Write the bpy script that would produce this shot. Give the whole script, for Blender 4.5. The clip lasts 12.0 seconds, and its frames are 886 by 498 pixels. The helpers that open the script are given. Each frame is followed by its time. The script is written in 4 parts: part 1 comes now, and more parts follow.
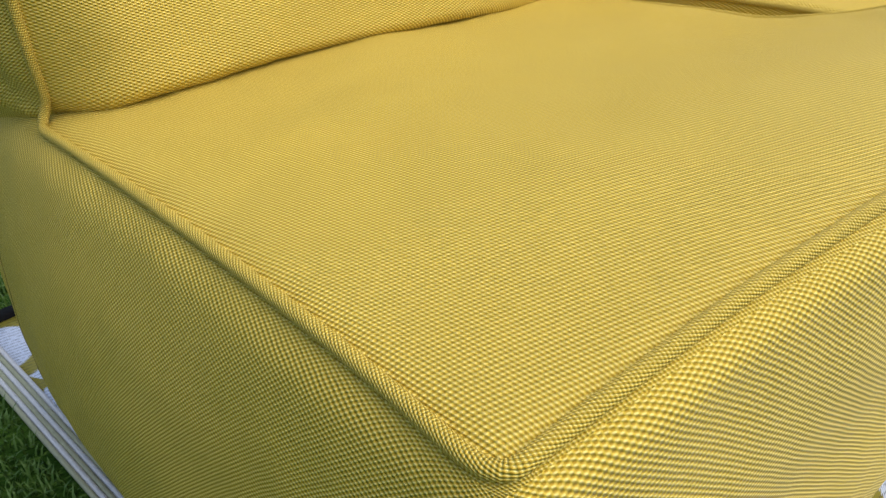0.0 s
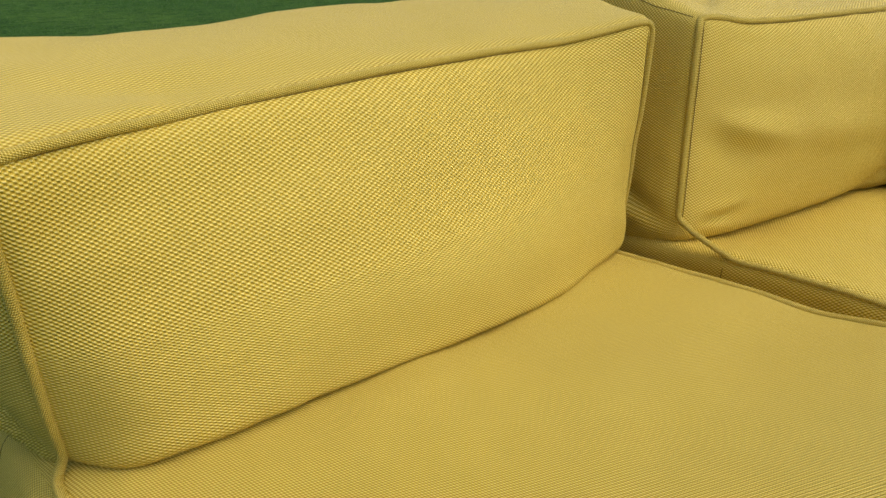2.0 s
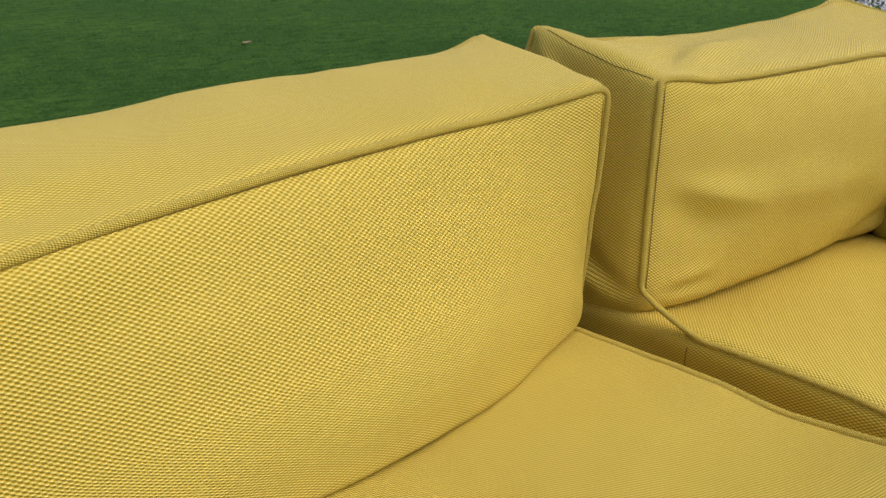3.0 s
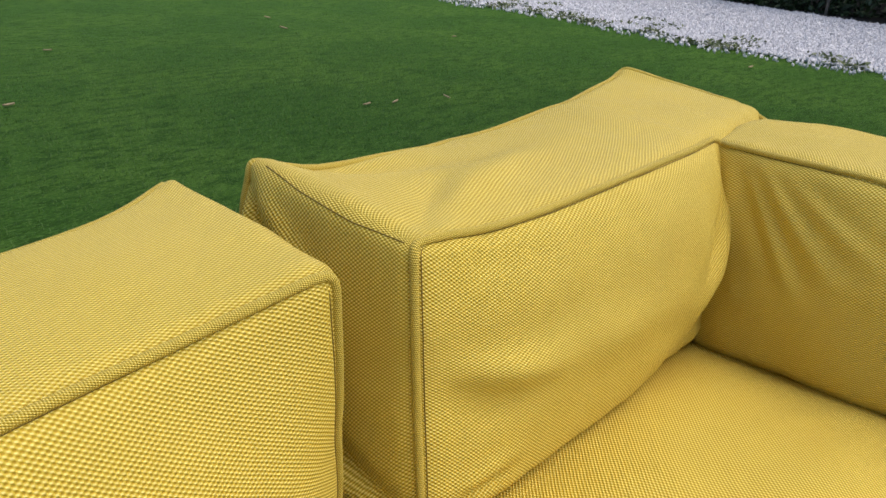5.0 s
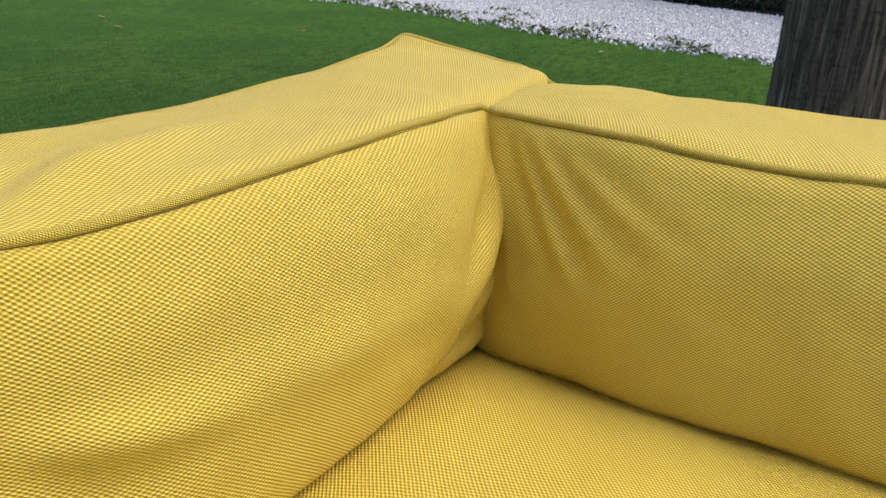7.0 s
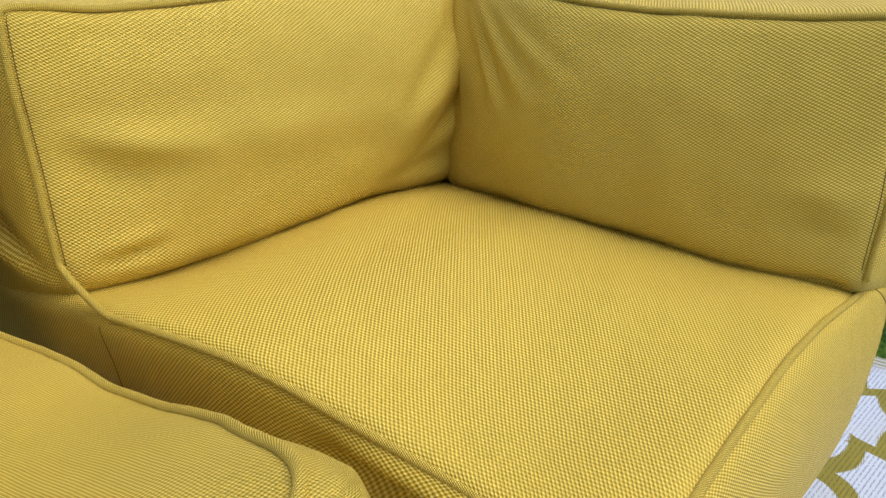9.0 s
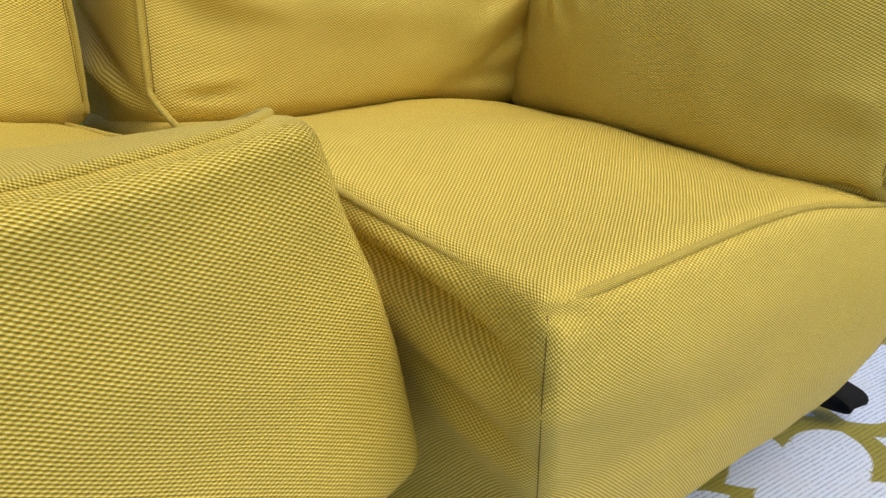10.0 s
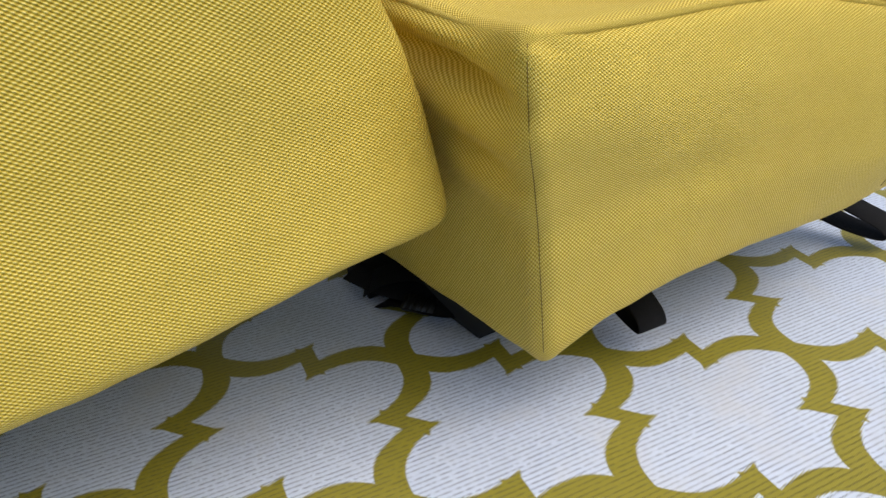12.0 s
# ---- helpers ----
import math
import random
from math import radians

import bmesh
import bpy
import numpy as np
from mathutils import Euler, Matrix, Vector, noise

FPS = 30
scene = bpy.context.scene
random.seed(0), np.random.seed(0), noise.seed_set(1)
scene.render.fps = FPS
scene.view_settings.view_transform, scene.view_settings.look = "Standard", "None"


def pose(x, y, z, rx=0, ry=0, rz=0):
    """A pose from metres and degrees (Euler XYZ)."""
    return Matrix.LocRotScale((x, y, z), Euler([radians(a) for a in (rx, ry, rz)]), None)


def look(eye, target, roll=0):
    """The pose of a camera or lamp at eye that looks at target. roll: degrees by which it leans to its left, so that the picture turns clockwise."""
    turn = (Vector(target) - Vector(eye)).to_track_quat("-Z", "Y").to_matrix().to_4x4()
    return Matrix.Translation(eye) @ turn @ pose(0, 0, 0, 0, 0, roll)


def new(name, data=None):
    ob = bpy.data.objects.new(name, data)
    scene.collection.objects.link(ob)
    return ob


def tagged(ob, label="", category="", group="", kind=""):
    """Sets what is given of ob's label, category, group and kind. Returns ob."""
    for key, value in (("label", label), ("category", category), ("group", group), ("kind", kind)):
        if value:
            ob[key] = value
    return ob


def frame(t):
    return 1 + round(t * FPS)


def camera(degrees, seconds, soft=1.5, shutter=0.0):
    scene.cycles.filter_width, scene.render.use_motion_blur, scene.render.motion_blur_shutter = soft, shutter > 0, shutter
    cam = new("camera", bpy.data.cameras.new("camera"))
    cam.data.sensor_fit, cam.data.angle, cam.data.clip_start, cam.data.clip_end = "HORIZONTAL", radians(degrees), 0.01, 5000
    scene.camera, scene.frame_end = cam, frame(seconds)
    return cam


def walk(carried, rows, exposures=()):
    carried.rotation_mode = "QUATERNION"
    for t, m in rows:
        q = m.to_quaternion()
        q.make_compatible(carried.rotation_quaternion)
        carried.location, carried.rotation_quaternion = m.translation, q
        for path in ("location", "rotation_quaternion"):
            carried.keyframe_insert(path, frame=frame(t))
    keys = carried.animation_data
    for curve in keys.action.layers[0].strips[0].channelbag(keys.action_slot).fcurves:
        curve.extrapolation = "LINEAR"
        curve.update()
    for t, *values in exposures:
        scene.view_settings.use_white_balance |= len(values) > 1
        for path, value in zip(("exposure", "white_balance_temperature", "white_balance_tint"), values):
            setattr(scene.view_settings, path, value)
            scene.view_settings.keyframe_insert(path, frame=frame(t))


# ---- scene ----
cam = camera(59.0, 12.0, soft=1.5)
PATH = [
    (0, (-0.7948, 0.0043, 0.6793), (-0.2254, 0.6265, 0.1421), 1.73),
    (0.5, (-0.7986, 0.0172, 0.7194), (-0.2254, 0.6516, 0.2007), 2.23),
    (1, (-0.7901, 0.0361, 0.7377), (-0.2137, 0.6951, 0.2545), 2.84),
    (1.5, (-0.7721, 0.0580, 0.7691), (-0.1983, 0.7253, 0.2942), 3.86),
    (2, (-0.7297, 0.0927, 0.8155), (-0.1531, 0.7909, 0.3913), 2.53),
    (2.5, (-0.6926, 0.1247, 0.8330), (-0.1123, 0.8288, 0.4239), 2.60),
    (2.7, (-0.6653, 0.1277, 0.8488), (-0.0919, 0.8288, 0.4249), 2.49),
    (4.3, (-0.5155, 0.2141, 0.9036), (0.1584, 0.8281, 0.4928), 2.35),
    (4.5, (-0.4831, 0.2323, 0.9091), (0.2096, 0.8293, 0.5045), 2.59),
    (5, (-0.3765, 0.2630, 0.9093), (0.3582, 0.8202, 0.5224), 2.63),
    (5.5, (-0.3031, 0.2741, 0.8929), (0.4601, 0.7993, 0.5165), 2.64),
    (6, (-0.2195, 0.2589, 0.8779), (0.5654, 0.7532, 0.5042), 2.92),
    (6.5, (-0.1754, 0.2557, 0.8599), (0.6290, 0.7148, 0.4826), 3.33),
    (7, (-0.1402, 0.2258, 0.8447), (0.6738, 0.6627, 0.4620), 2.13),
    (7.2, (-0.1350, 0.2108, 0.8390), (0.6807, 0.6423, 0.4537), 1.84),
    (8.8, (-0.2634, -0.0743, 0.8052), (0.4614, 0.4778, 0.3929), -0.43),
    (9, (-0.2594, -0.1053, 0.7797), (0.4446, 0.4727, 0.3668), -0.21),
    (9.5, (-0.2725, -0.2092, 0.6651), (0.3908, 0.4458, 0.3032), 3.30),
    (10, (-0.2947, -0.2627, 0.6524), (0.3190, 0.4287, 0.2711), 2.92),
    (10.5, (-0.3270, -0.2989, 0.6494), (0.2530, 0.4060, 0.2410), 2.49),
    (11, (-0.3420, -0.3271, 0.6501), (0.2042, 0.3732, 0.1906), 2.16),
    (11.5, (-0.3454, -0.3483, 0.6444), (0.1829, 0.3356, 0.1411), 2.12),
    (11.6, (-0.3442, -0.3611, 0.6381), (0.1830, 0.3244, 0.1360), 2.23),
    (11.8, (-0.3385, -0.4033, 0.6147), (0.1708, 0.3068, 0.1286), 0.80),
    (11.9, (-0.3392, -0.4175, 0.6051), (0.1613, 0.3011, 0.1223), 0.35),
    (12, (-0.3500, -0.4419, 0.5731), (0.1449, 0.2964, 0.1149), -1.12),
]

walk(cam, [(t, look(e, g, r)) for t, e, g, r in PATH],
     exposures=[(0.0, 0.02), (0.8, -0.08), (1.5, -0.20), (2.5, -0.24), (4.5, -0.10), (6.0, 0.12), (7.0, 0.11), (9.0, -0.10), (10.5, -0.07), (12.0, -0.05)])

# ---- daylight: bright overcast sky with a soft, high sun ----
SUN_EL, SUN_AZ = 63.0, 149.0
world = bpy.data.worlds.new("world")
scene.world = world
world.use_nodes = True
wn = world.node_tree
sky = wn.nodes.new("ShaderNodeTexSky")
sky.sky_type = 'NISHITA'
sky.sun_disc = False
sky.sun_elevation = radians(SUN_EL)
sky.sun_rotation = radians(SUN_AZ)
sky.air_density, sky.dust_density, sky.ozone_density = 1.0, 3.0, 1.0
wn.links.new(sky.outputs[0], wn.nodes["Background"].inputs[0])
wn.nodes["Background"].inputs[1].default_value = 0.200
sun = new("sun", bpy.data.lights.new("sun", 'SUN'))
sun.data.energy = 1.95
sun.data.angle = radians(65)
sun.data.color = (1.0, 0.97, 0.91)
_a, _e = radians(SUN_AZ), radians(SUN_EL)
_d = Vector((math.sin(_a) * math.cos(_e), math.cos(_a) * math.cos(_e), math.sin(_e)))
sun.matrix_world = look(_d * 20, (0, 0, 0))


# ---- node helpers and materials ----
class Nodes:
    def __init__(self, name):
        self.mat = bpy.data.materials.new(name)
        self.mat.use_nodes = True
        self.t = self.mat.node_tree
        self.bsdf = self.t.nodes["Principled BSDF"]

    def node(self, kind):
        return self.t.nodes.new(kind)

    def put(self, sock, v):
        if isinstance(v, (int, float, tuple)):
            sock.default_value = v
        else:
            self.t.links.new(v, sock)

    def math(self, op, a, b=0.0, c=0.0, clamp=False):
        n = self.node("ShaderNodeMath")
        n.operation, n.use_clamp = op, clamp
        for s, v in zip(n.inputs, (a, b, c)):
            self.put(s, v)
        return n.outputs[0]

    def noise(self, vec, scale, detail=3.0, rough=0.55):
        n = self.node("ShaderNodeTexNoise")
        if vec is not None:
            self.put(n.inputs["Vector"], vec)
        n.inputs["Scale"].default_value, n.inputs["Detail"].default_value, n.inputs["Roughness"].default_value = scale, detail, rough
        return n.outputs[0]

    def mix(self, f, a, b):
        n = self.node("ShaderNodeMix")
        n.data_type = 'RGBA'
        for s, v in zip((n.inputs[0], n.inputs[6], n.inputs[7]), (f, a, b)):
            self.put(s, v)
        return n.outputs[2]

    def ramp(self, f, lo, hi):
        n = self.node("ShaderNodeMapRange")
        self.put(n.inputs[0], f)
        n.inputs[1].default_value, n.inputs[2].default_value = lo, hi
        return n.outputs[0]

    def bump(self, height, strength, distance):
        n = self.node("ShaderNodeBump")
        n.inputs["Strength"].default_value, n.inputs["Distance"].default_value = strength, distance
        self.put(n.inputs["Height"], height)
        self.t.links.new(n.outputs[0], self.bsdf.inputs["Normal"])

    def set(self, color=None, rough=None, **more):
        if color is not None:
            self.put(self.bsdf.inputs["Base Color"], color)
        if rough is not None:
            self.put(self.bsdf.inputs["Roughness"], rough)
        for k, v in more.items():
            self.put(self.bsdf.inputs[k.replace("_", " ")], v)
        return self.mat


def fabric_material(name, bias=0.0, fine=1.0):
    """Coarse basket weave of staggered grains about 3 mm apart; the UV map is in metres."""
    m = Nodes(name)
    uv = m.node("ShaderNodeUVMap").outputs[0]
    mp = m.node("ShaderNodeMapping")
    m.put(mp.inputs[0], uv)
    mp.inputs["Rotation"].default_value = (0, 0, radians(bias))
    mp.inputs["Scale"].default_value = (fine, fine, 1)
    sep = m.node("ShaderNodeSeparateXYZ")
    m.put(sep.inputs[0], mp.outputs[0])
    wob = m.math('MULTIPLY', m.noise(uv, 45.0, 2.0), 2.2)
    wob2 = m.math('MULTIPLY', m.noise(mp.outputs[0], 70.0, 2.0), 1.8)
    u, v = sep.outputs[0], sep.outputs[1]
    # rows of grains along one diagonal, each row shifted by a third; the furrow between rows is the deeper one
    row = m.math('MULTIPLY_ADD', m.math('MULTIPLY_ADD', v, 1.078, u), 2 * math.pi * 240.6, wob)
    grain = m.math('MULTIPLY_ADD', m.math('MULTIPLY_ADD', v, -2.116, u), 2 * math.pi * 122.6, wob2)
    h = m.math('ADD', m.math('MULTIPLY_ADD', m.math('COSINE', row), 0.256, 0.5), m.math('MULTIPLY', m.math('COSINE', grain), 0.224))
    obj = m.node("ShaderNodeTexCoord").outputs["Object"]
    slub = m.noise(uv, 700.0, 2.0)
    cloud = m.noise(obj, 7.0, 4.0)
    stain = m.noise(obj, 2.2, 3.0)
    hi = m.mix(m.ramp(cloud, 0.35, 0.7), (0.660, 0.470, 0.050, 1), (0.625, 0.452, 0.056, 1))
    hi = m.mix(m.ramp(stain, 0.45, 0.75), hi, (0.62, 0.45, 0.06, 1))
    # furrow shade is put into the colour, darker where h is low
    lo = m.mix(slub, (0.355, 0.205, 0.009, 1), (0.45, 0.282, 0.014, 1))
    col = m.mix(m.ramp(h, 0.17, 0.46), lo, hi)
    # a pale highlight on each thread's crown is painted into the colour
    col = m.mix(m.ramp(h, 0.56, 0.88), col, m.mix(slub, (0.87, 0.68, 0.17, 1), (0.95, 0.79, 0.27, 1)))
    m.bump(m.math('ADD', h, m.math('MULTIPLY', slub, 0.2)), 1.0, 0.0011)
    return m.set(col, 0.5, Specular_IOR_Level=0.5, Specular_Tint=(1.0, 0.88, 0.52, 1))


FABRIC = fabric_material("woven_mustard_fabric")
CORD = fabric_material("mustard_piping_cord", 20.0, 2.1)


def plain_fabric(name, color, rough, scale, bump):
    m = Nodes(name)
    obj = m.node("ShaderNodeTexCoord").outputs["Object"]
    n = m.noise(obj, scale, 3.0)
    c2 = tuple(c * 0.55 for c in color[:3]) + (1,)
    m.bump(n, 0.5, bump)
    return m.set(m.mix(n, color, c2), rough)


def webbing_material():
    m = Nodes("black_webbing")
    obj = m.node("ShaderNodeTexCoord").outputs["Object"]
    w = m.node("ShaderNodeTexWave")
    w.wave_type, w.bands_direction = 'BANDS', 'DIAGONAL'
    m.put(w.inputs["Vector"], obj)
    w.inputs["Scale"].default_value = 260
    n = m.noise(obj, 90, 2)
    m.bump(w.outputs[1], 0.5, 0.0008)
    return m.set(m.mix(n, (0.004, 0.004, 0.004, 1), (0.010, 0.009, 0.009, 1)), 0.75, Specular_IOR_Level=0.15)


WEBBING = webbing_material()
# brown of the seams and of the groove shade drawn beside the piping
THREAD_AND_SHADE = plain_fabric("seam_thread_and_groove_shade", (0.24, 0.155, 0.016, 1), 0.8, 700, 0.0005)
PLASTIC = plain_fabric("black_plastic", (0.008, 0.008, 0.009, 1), 0.5, 300, 0.0002)


def rug_material():
    """Flat-woven white plastic rug with an olive trellis of lobed cells."""
    m = Nodes("woven_trellis_rug")
    obj = m.node("ShaderNodeTexCoord").outputs["Object"]
    sep = m.node("ShaderNodeSeparateXYZ")
    skew = m.node("ShaderNodeMapping")
    m.put(skew.inputs[0], obj)
    skew.inputs["Rotation"].default_value = (0, 0, radians(-RUG_SKEW))
    m.put(sep.inputs[0], skew.outputs[0])
    X, Y = sep.outputs[0], sep.outputs[1]
    # teeth of the weave along the pattern's edge
    step = m.math('FRACT', m.math('DIVIDE', Y, 0.0034))
    tooth = m.math('MULTIPLY', m.math('SUBTRACT', step, 0.5), 0.024)
    wob = m.math('MULTIPLY', m.math('SUBTRACT', m.noise(obj, 35.0, 2.0), 0.5), 0.02)
    x = m.math('DIVIDE', m.math('SUBTRACT', X, RUG_NODE[0]), RUG_CELL[0])
    y = m.math('DIVIDE', m.math('SUBTRACT', Y, RUG_NODE[1]), RUG_CELL[1])
    y = m.math('ADD', y, m.math('ADD', tooth, wob))
    p = m.math('MULTIPLY', m.math('SUBTRACT', x, y), 0.5)
    q = m.math('MULTIPLY', m.math('ADD', x, y), -0.5)

    def stroke(along, across, sgn, lean):
        f = m.math('FRACT', along)
        late = m.math('GREATER_THAN', f, 0.5)
        # distance from the nearer node, 0 to 0.5; the side is point-symmetric about its middle
        e = m.math('ADD', m.math('MULTIPLY', f, m.math('SUBTRACT', 1.0, late)), m.math('MULTIPLY', m.math('SUBTRACT', 1.0, f), late))
        lobe = m.math('MULTIPLY', m.math('SINE', m.math('MULTIPLY', e, 2 * math.pi)), 0.075)
        tip = m.math('MULTIPLY', m.math('POWER', m.math('MULTIPLY', e, 2.0), 2.3), 0.105)
        g = m.math('MULTIPLY', m.math('SUBTRACT', lobe, tip), m.math('MULTIPLY_ADD', late, -2.0, 1.0))
        d = m.math('SUBTRACT', across, m.math('MULTIPLY', g, sgn))
        d = m.math('ABSOLUTE', m.math('SUBTRACT', m.math('FRACT', m.math('ADD', d, 0.5)), 0.5))
        line = m.math('LESS_THAN', d, 0.069)
        # the step in the middle of each side
        side = m.math('SUBTRACT', m.math('FRACT', m.math('ADD', across, 0.5)), 0.5)
        slant = m.math('SUBTRACT', m.math('SUBTRACT', f, 0.5), m.math('MULTIPLY', side, lean))
        jag = m.math('MULTIPLY', m.math('LESS_THAN', m.math('ABSOLUTE', slant), 0.048), m.math('LESS_THAN', m.math('ABSOLUTE', side), 0.118))
        return m.math('MAXIMUM', line, jag)

    olive = m.math('MAXIMUM', stroke(p, q, RUG_SIGN[0], 0.40), stroke(q, p, RUG_SIGN[1], 0.40))
    # threads across the rug, with slanted rows of small holes between them
    rib = m.math('MULTIPLY_ADD', m.math('SINE', m.math('MULTIPLY', Y, 2 * math.pi / 0.0017)), 0.5, 0.5)
    row = m.math('SINE', m.math('MULTIPLY', m.math('ADD', m.math('MULTIPLY', X, 0.30), m.math('MULTIPLY', Y, 0.954)), 2 * math.pi / 0.0064))
    hole = m.math('MULTIPLY', m.math('MULTIPLY', m.ramp(row, 0.1, 1.0), m.math('SUBTRACT', 1.0, rib)), m.math('MULTIPLY', m.ramp(m.noise(obj, 190.0, 2.0), 0.36, 0.58), 1.6))
    weave = m.math('SUBTRACT', m.math('MULTIPLY_ADD', rib, 0.35, 0.65), m.math('MULTIPLY', hole, 0.95), clamp=True)
    dirt = m.noise(obj, 9.0, 5.0)
    white = m.mix(m.ramp(weave, 0.1, 0.95), (0.15, 0.18, 0.25, 1), (0.70, 0.77, 0.90, 1))
    white = m.mix(m.ramp(dirt, 0.5, 0.85), white, (0.60, 0.61, 0.64, 1))
    green = m.mix(m.ramp(weave, 0.1, 0.95), (0.12, 0.10, 0.010, 1), (0.31, 0.265, 0.022, 1))
    m.bump(weave, 0.6, 0.0012)
    return m.set(m.mix(olive, white, green), 0.5)


RUG_NODE, RUG_CELL, RUG_SIGN = (0.115, 0.242), (0.1716, 0.1716), (1.0, 1.0)
RUG_TURN, RUG_SKEW = 6.0, 6.0
RUG = rug_material()


def lawn_material():
    m = Nodes("short_lawn")
    obj = m.node("ShaderNodeTexCoord").outputs["Object"]
    mp = m.node("ShaderNodeMapping")
    m.put(mp.inputs[0], obj)
    mp.inputs["Rotation"].default_value = (0, 0, radians(35))
    mp.inputs["Scale"].default_value = (1.0, 2.6, 1.0)
    a = m.noise(obj, 1.1, 4.0)
    b = m.noise(mp.outputs[0], 7.0, 5.0, 0.7)
    c = m.noise(mp.outputs[0], 55.0, 4.0, 0.75)
    col = m.mix(m.ramp(a, 0.42, 0.60), (0.042, 0.110, 0.012, 1), (0.070, 0.148, 0.018, 1))
    col = m.mix(m.ramp(b, 0.46, 0.60), col, (0.024, 0.072, 0.006, 1))
    col = m.mix(m.ramp(c, 0.51, 0.68), col, (0.017, 0.050, 0.007, 1))
    col = m.mix(m.ramp(c, 0.47, 0.32), col, (0.125, 0.225, 0.040, 1))
    m.bump(m.math('ADD', m.math('MULTIPLY', b, 0.4), c), 0.9, 0.015)
    return m.set(col, 0.85, Specular_IOR_Level=0.08)


LAWN = lawn_material()


def varied(name, c1, c2, rough, scale=60.0, bump=0.002, island=True):
    m = Nodes(name)
    obj = m.node("ShaderNodeTexCoord").outputs["Object"]
    n = m.noise(obj, scale, 4.0)
    col = m.mix(n, c1, c2)
    if island:
        r = m.node("ShaderNodeNewGeometry").outputs["Random Per Island"]
        col = m.mix(r, col, m.mix(r, c2, c1))
    m.bump(n, 0.6, bump)
    return m.set(col, rough)


BLADE = varied("grass_blade", (0.056, 0.128, 0.016, 1), (0.098, 0.178, 0.028, 1), 0.6, 30)
STONE = varied("white_pebble", (0.72, 0.70, 0.71, 1), (0.42, 0.40, 0.42, 1), 0.7, 40, 0.004)
SOIL = varied("pebble_bed", (0.42, 0.41, 0.42, 1), (0.2, 0.19, 0.19, 1), 0.9, 30, 0.02, False)
LEAF = varied("hedge_leaf", (0.010, 0.028, 0.008, 1), (0.030, 0.060, 0.016, 1), 0.5, 20)
WEED = varied("weed_leaf", (0.08, 0.12, 0.03, 1), (0.16, 0.17, 0.07, 1), 0.6, 20)
DRY = varied("dry_leaf", (0.45, 0.36, 0.22, 1), (0.30, 0.2, 0.1, 1), 0.7, 60)
POST = varied("grey_post", (0.22, 0.2, 0.18, 1), (0.12, 0.11, 0.1, 1), 0.8, 25, 0.004, False)
DARK = varied("painted_deep_shade", (0.010, 0.009, 0.007, 1), (0.005, 0.005, 0.004, 1), 0.95, 12, 0.02, False)


def bark_material():
    m = Nodes("furrowed_bark")
    obj = m.node("ShaderNodeTexCoord").outputs["Object"]
    mp = m.node("ShaderNodeMapping")
    m.put(mp.inputs[0], obj)
    mp.inputs["Scale"].default_value = (62.0, 62.0, 2.6)
    mp2 = m.node("ShaderNodeMapping")
    m.put(mp2.inputs[0], obj)
    mp2.inputs["Scale"].default_value = (5.0, 5.0, 26.0)
    a = m.noise(mp.outputs[0], 1.3, 5.0, 0.6)
    rings = m.noise(mp2.outputs[0], 1.5, 3.0, 0.6)
    b = m.noise(obj, 70.0, 4.0, 0.7)
    col = m.mix(m.ramp(a, 0.40, 0.56), (0.055, 0.039, 0.028, 1), (0.23, 0.170, 0.130, 1))
    col = m.mix(m.ramp(b, 0.5, 0.8), col, (0.29, 0.225, 0.175, 1))
    col = m.mix(m.ramp(rings, 0.60, 0.72), col, (0.07, 0.055, 0.045, 1))
    m.bump(m.math('ADD', m.math('MULTIPLY', m.ramp(a, 0.38, 0.6), 0.8), m.math('MULTIPLY', b, 0.3)), 1.0, 0.02)
    return m.set(col, 0.9)


BARK = bark_material()


# ---- mesh helpers ----
def part(name, bm, material, parent=None, label=""):
    me = bpy.data.meshes.new(name)
    bm.to_mesh(me)
    bm.free()
    for f in me.polygons:
        f.use_smooth = True
    me.materials.append(material)
    ob = new(name, me)
    if parent is not None:
        ob.parent = parent
    if label:
        ob["label"] = label
    return ob


def thing(name, label, category, group="", kind=""):
    return tagged(new(name), label, category, group, kind)


def mesh_from(name, verts, faces, material, parent=None, smooth=True):
    me = bpy.data.meshes.new(name)
    me.from_pydata(verts, [], faces)
    me.update()
    if smooth:
        me.polygons.foreach_set("use_smooth", [True] * len(me.polygons))
    me.materials.append(material)
    ob = new(name, me)
    if parent is not None:
        ob.parent = parent
    return ob


def lerp(a, b, t):
    return a + (b - a) * t


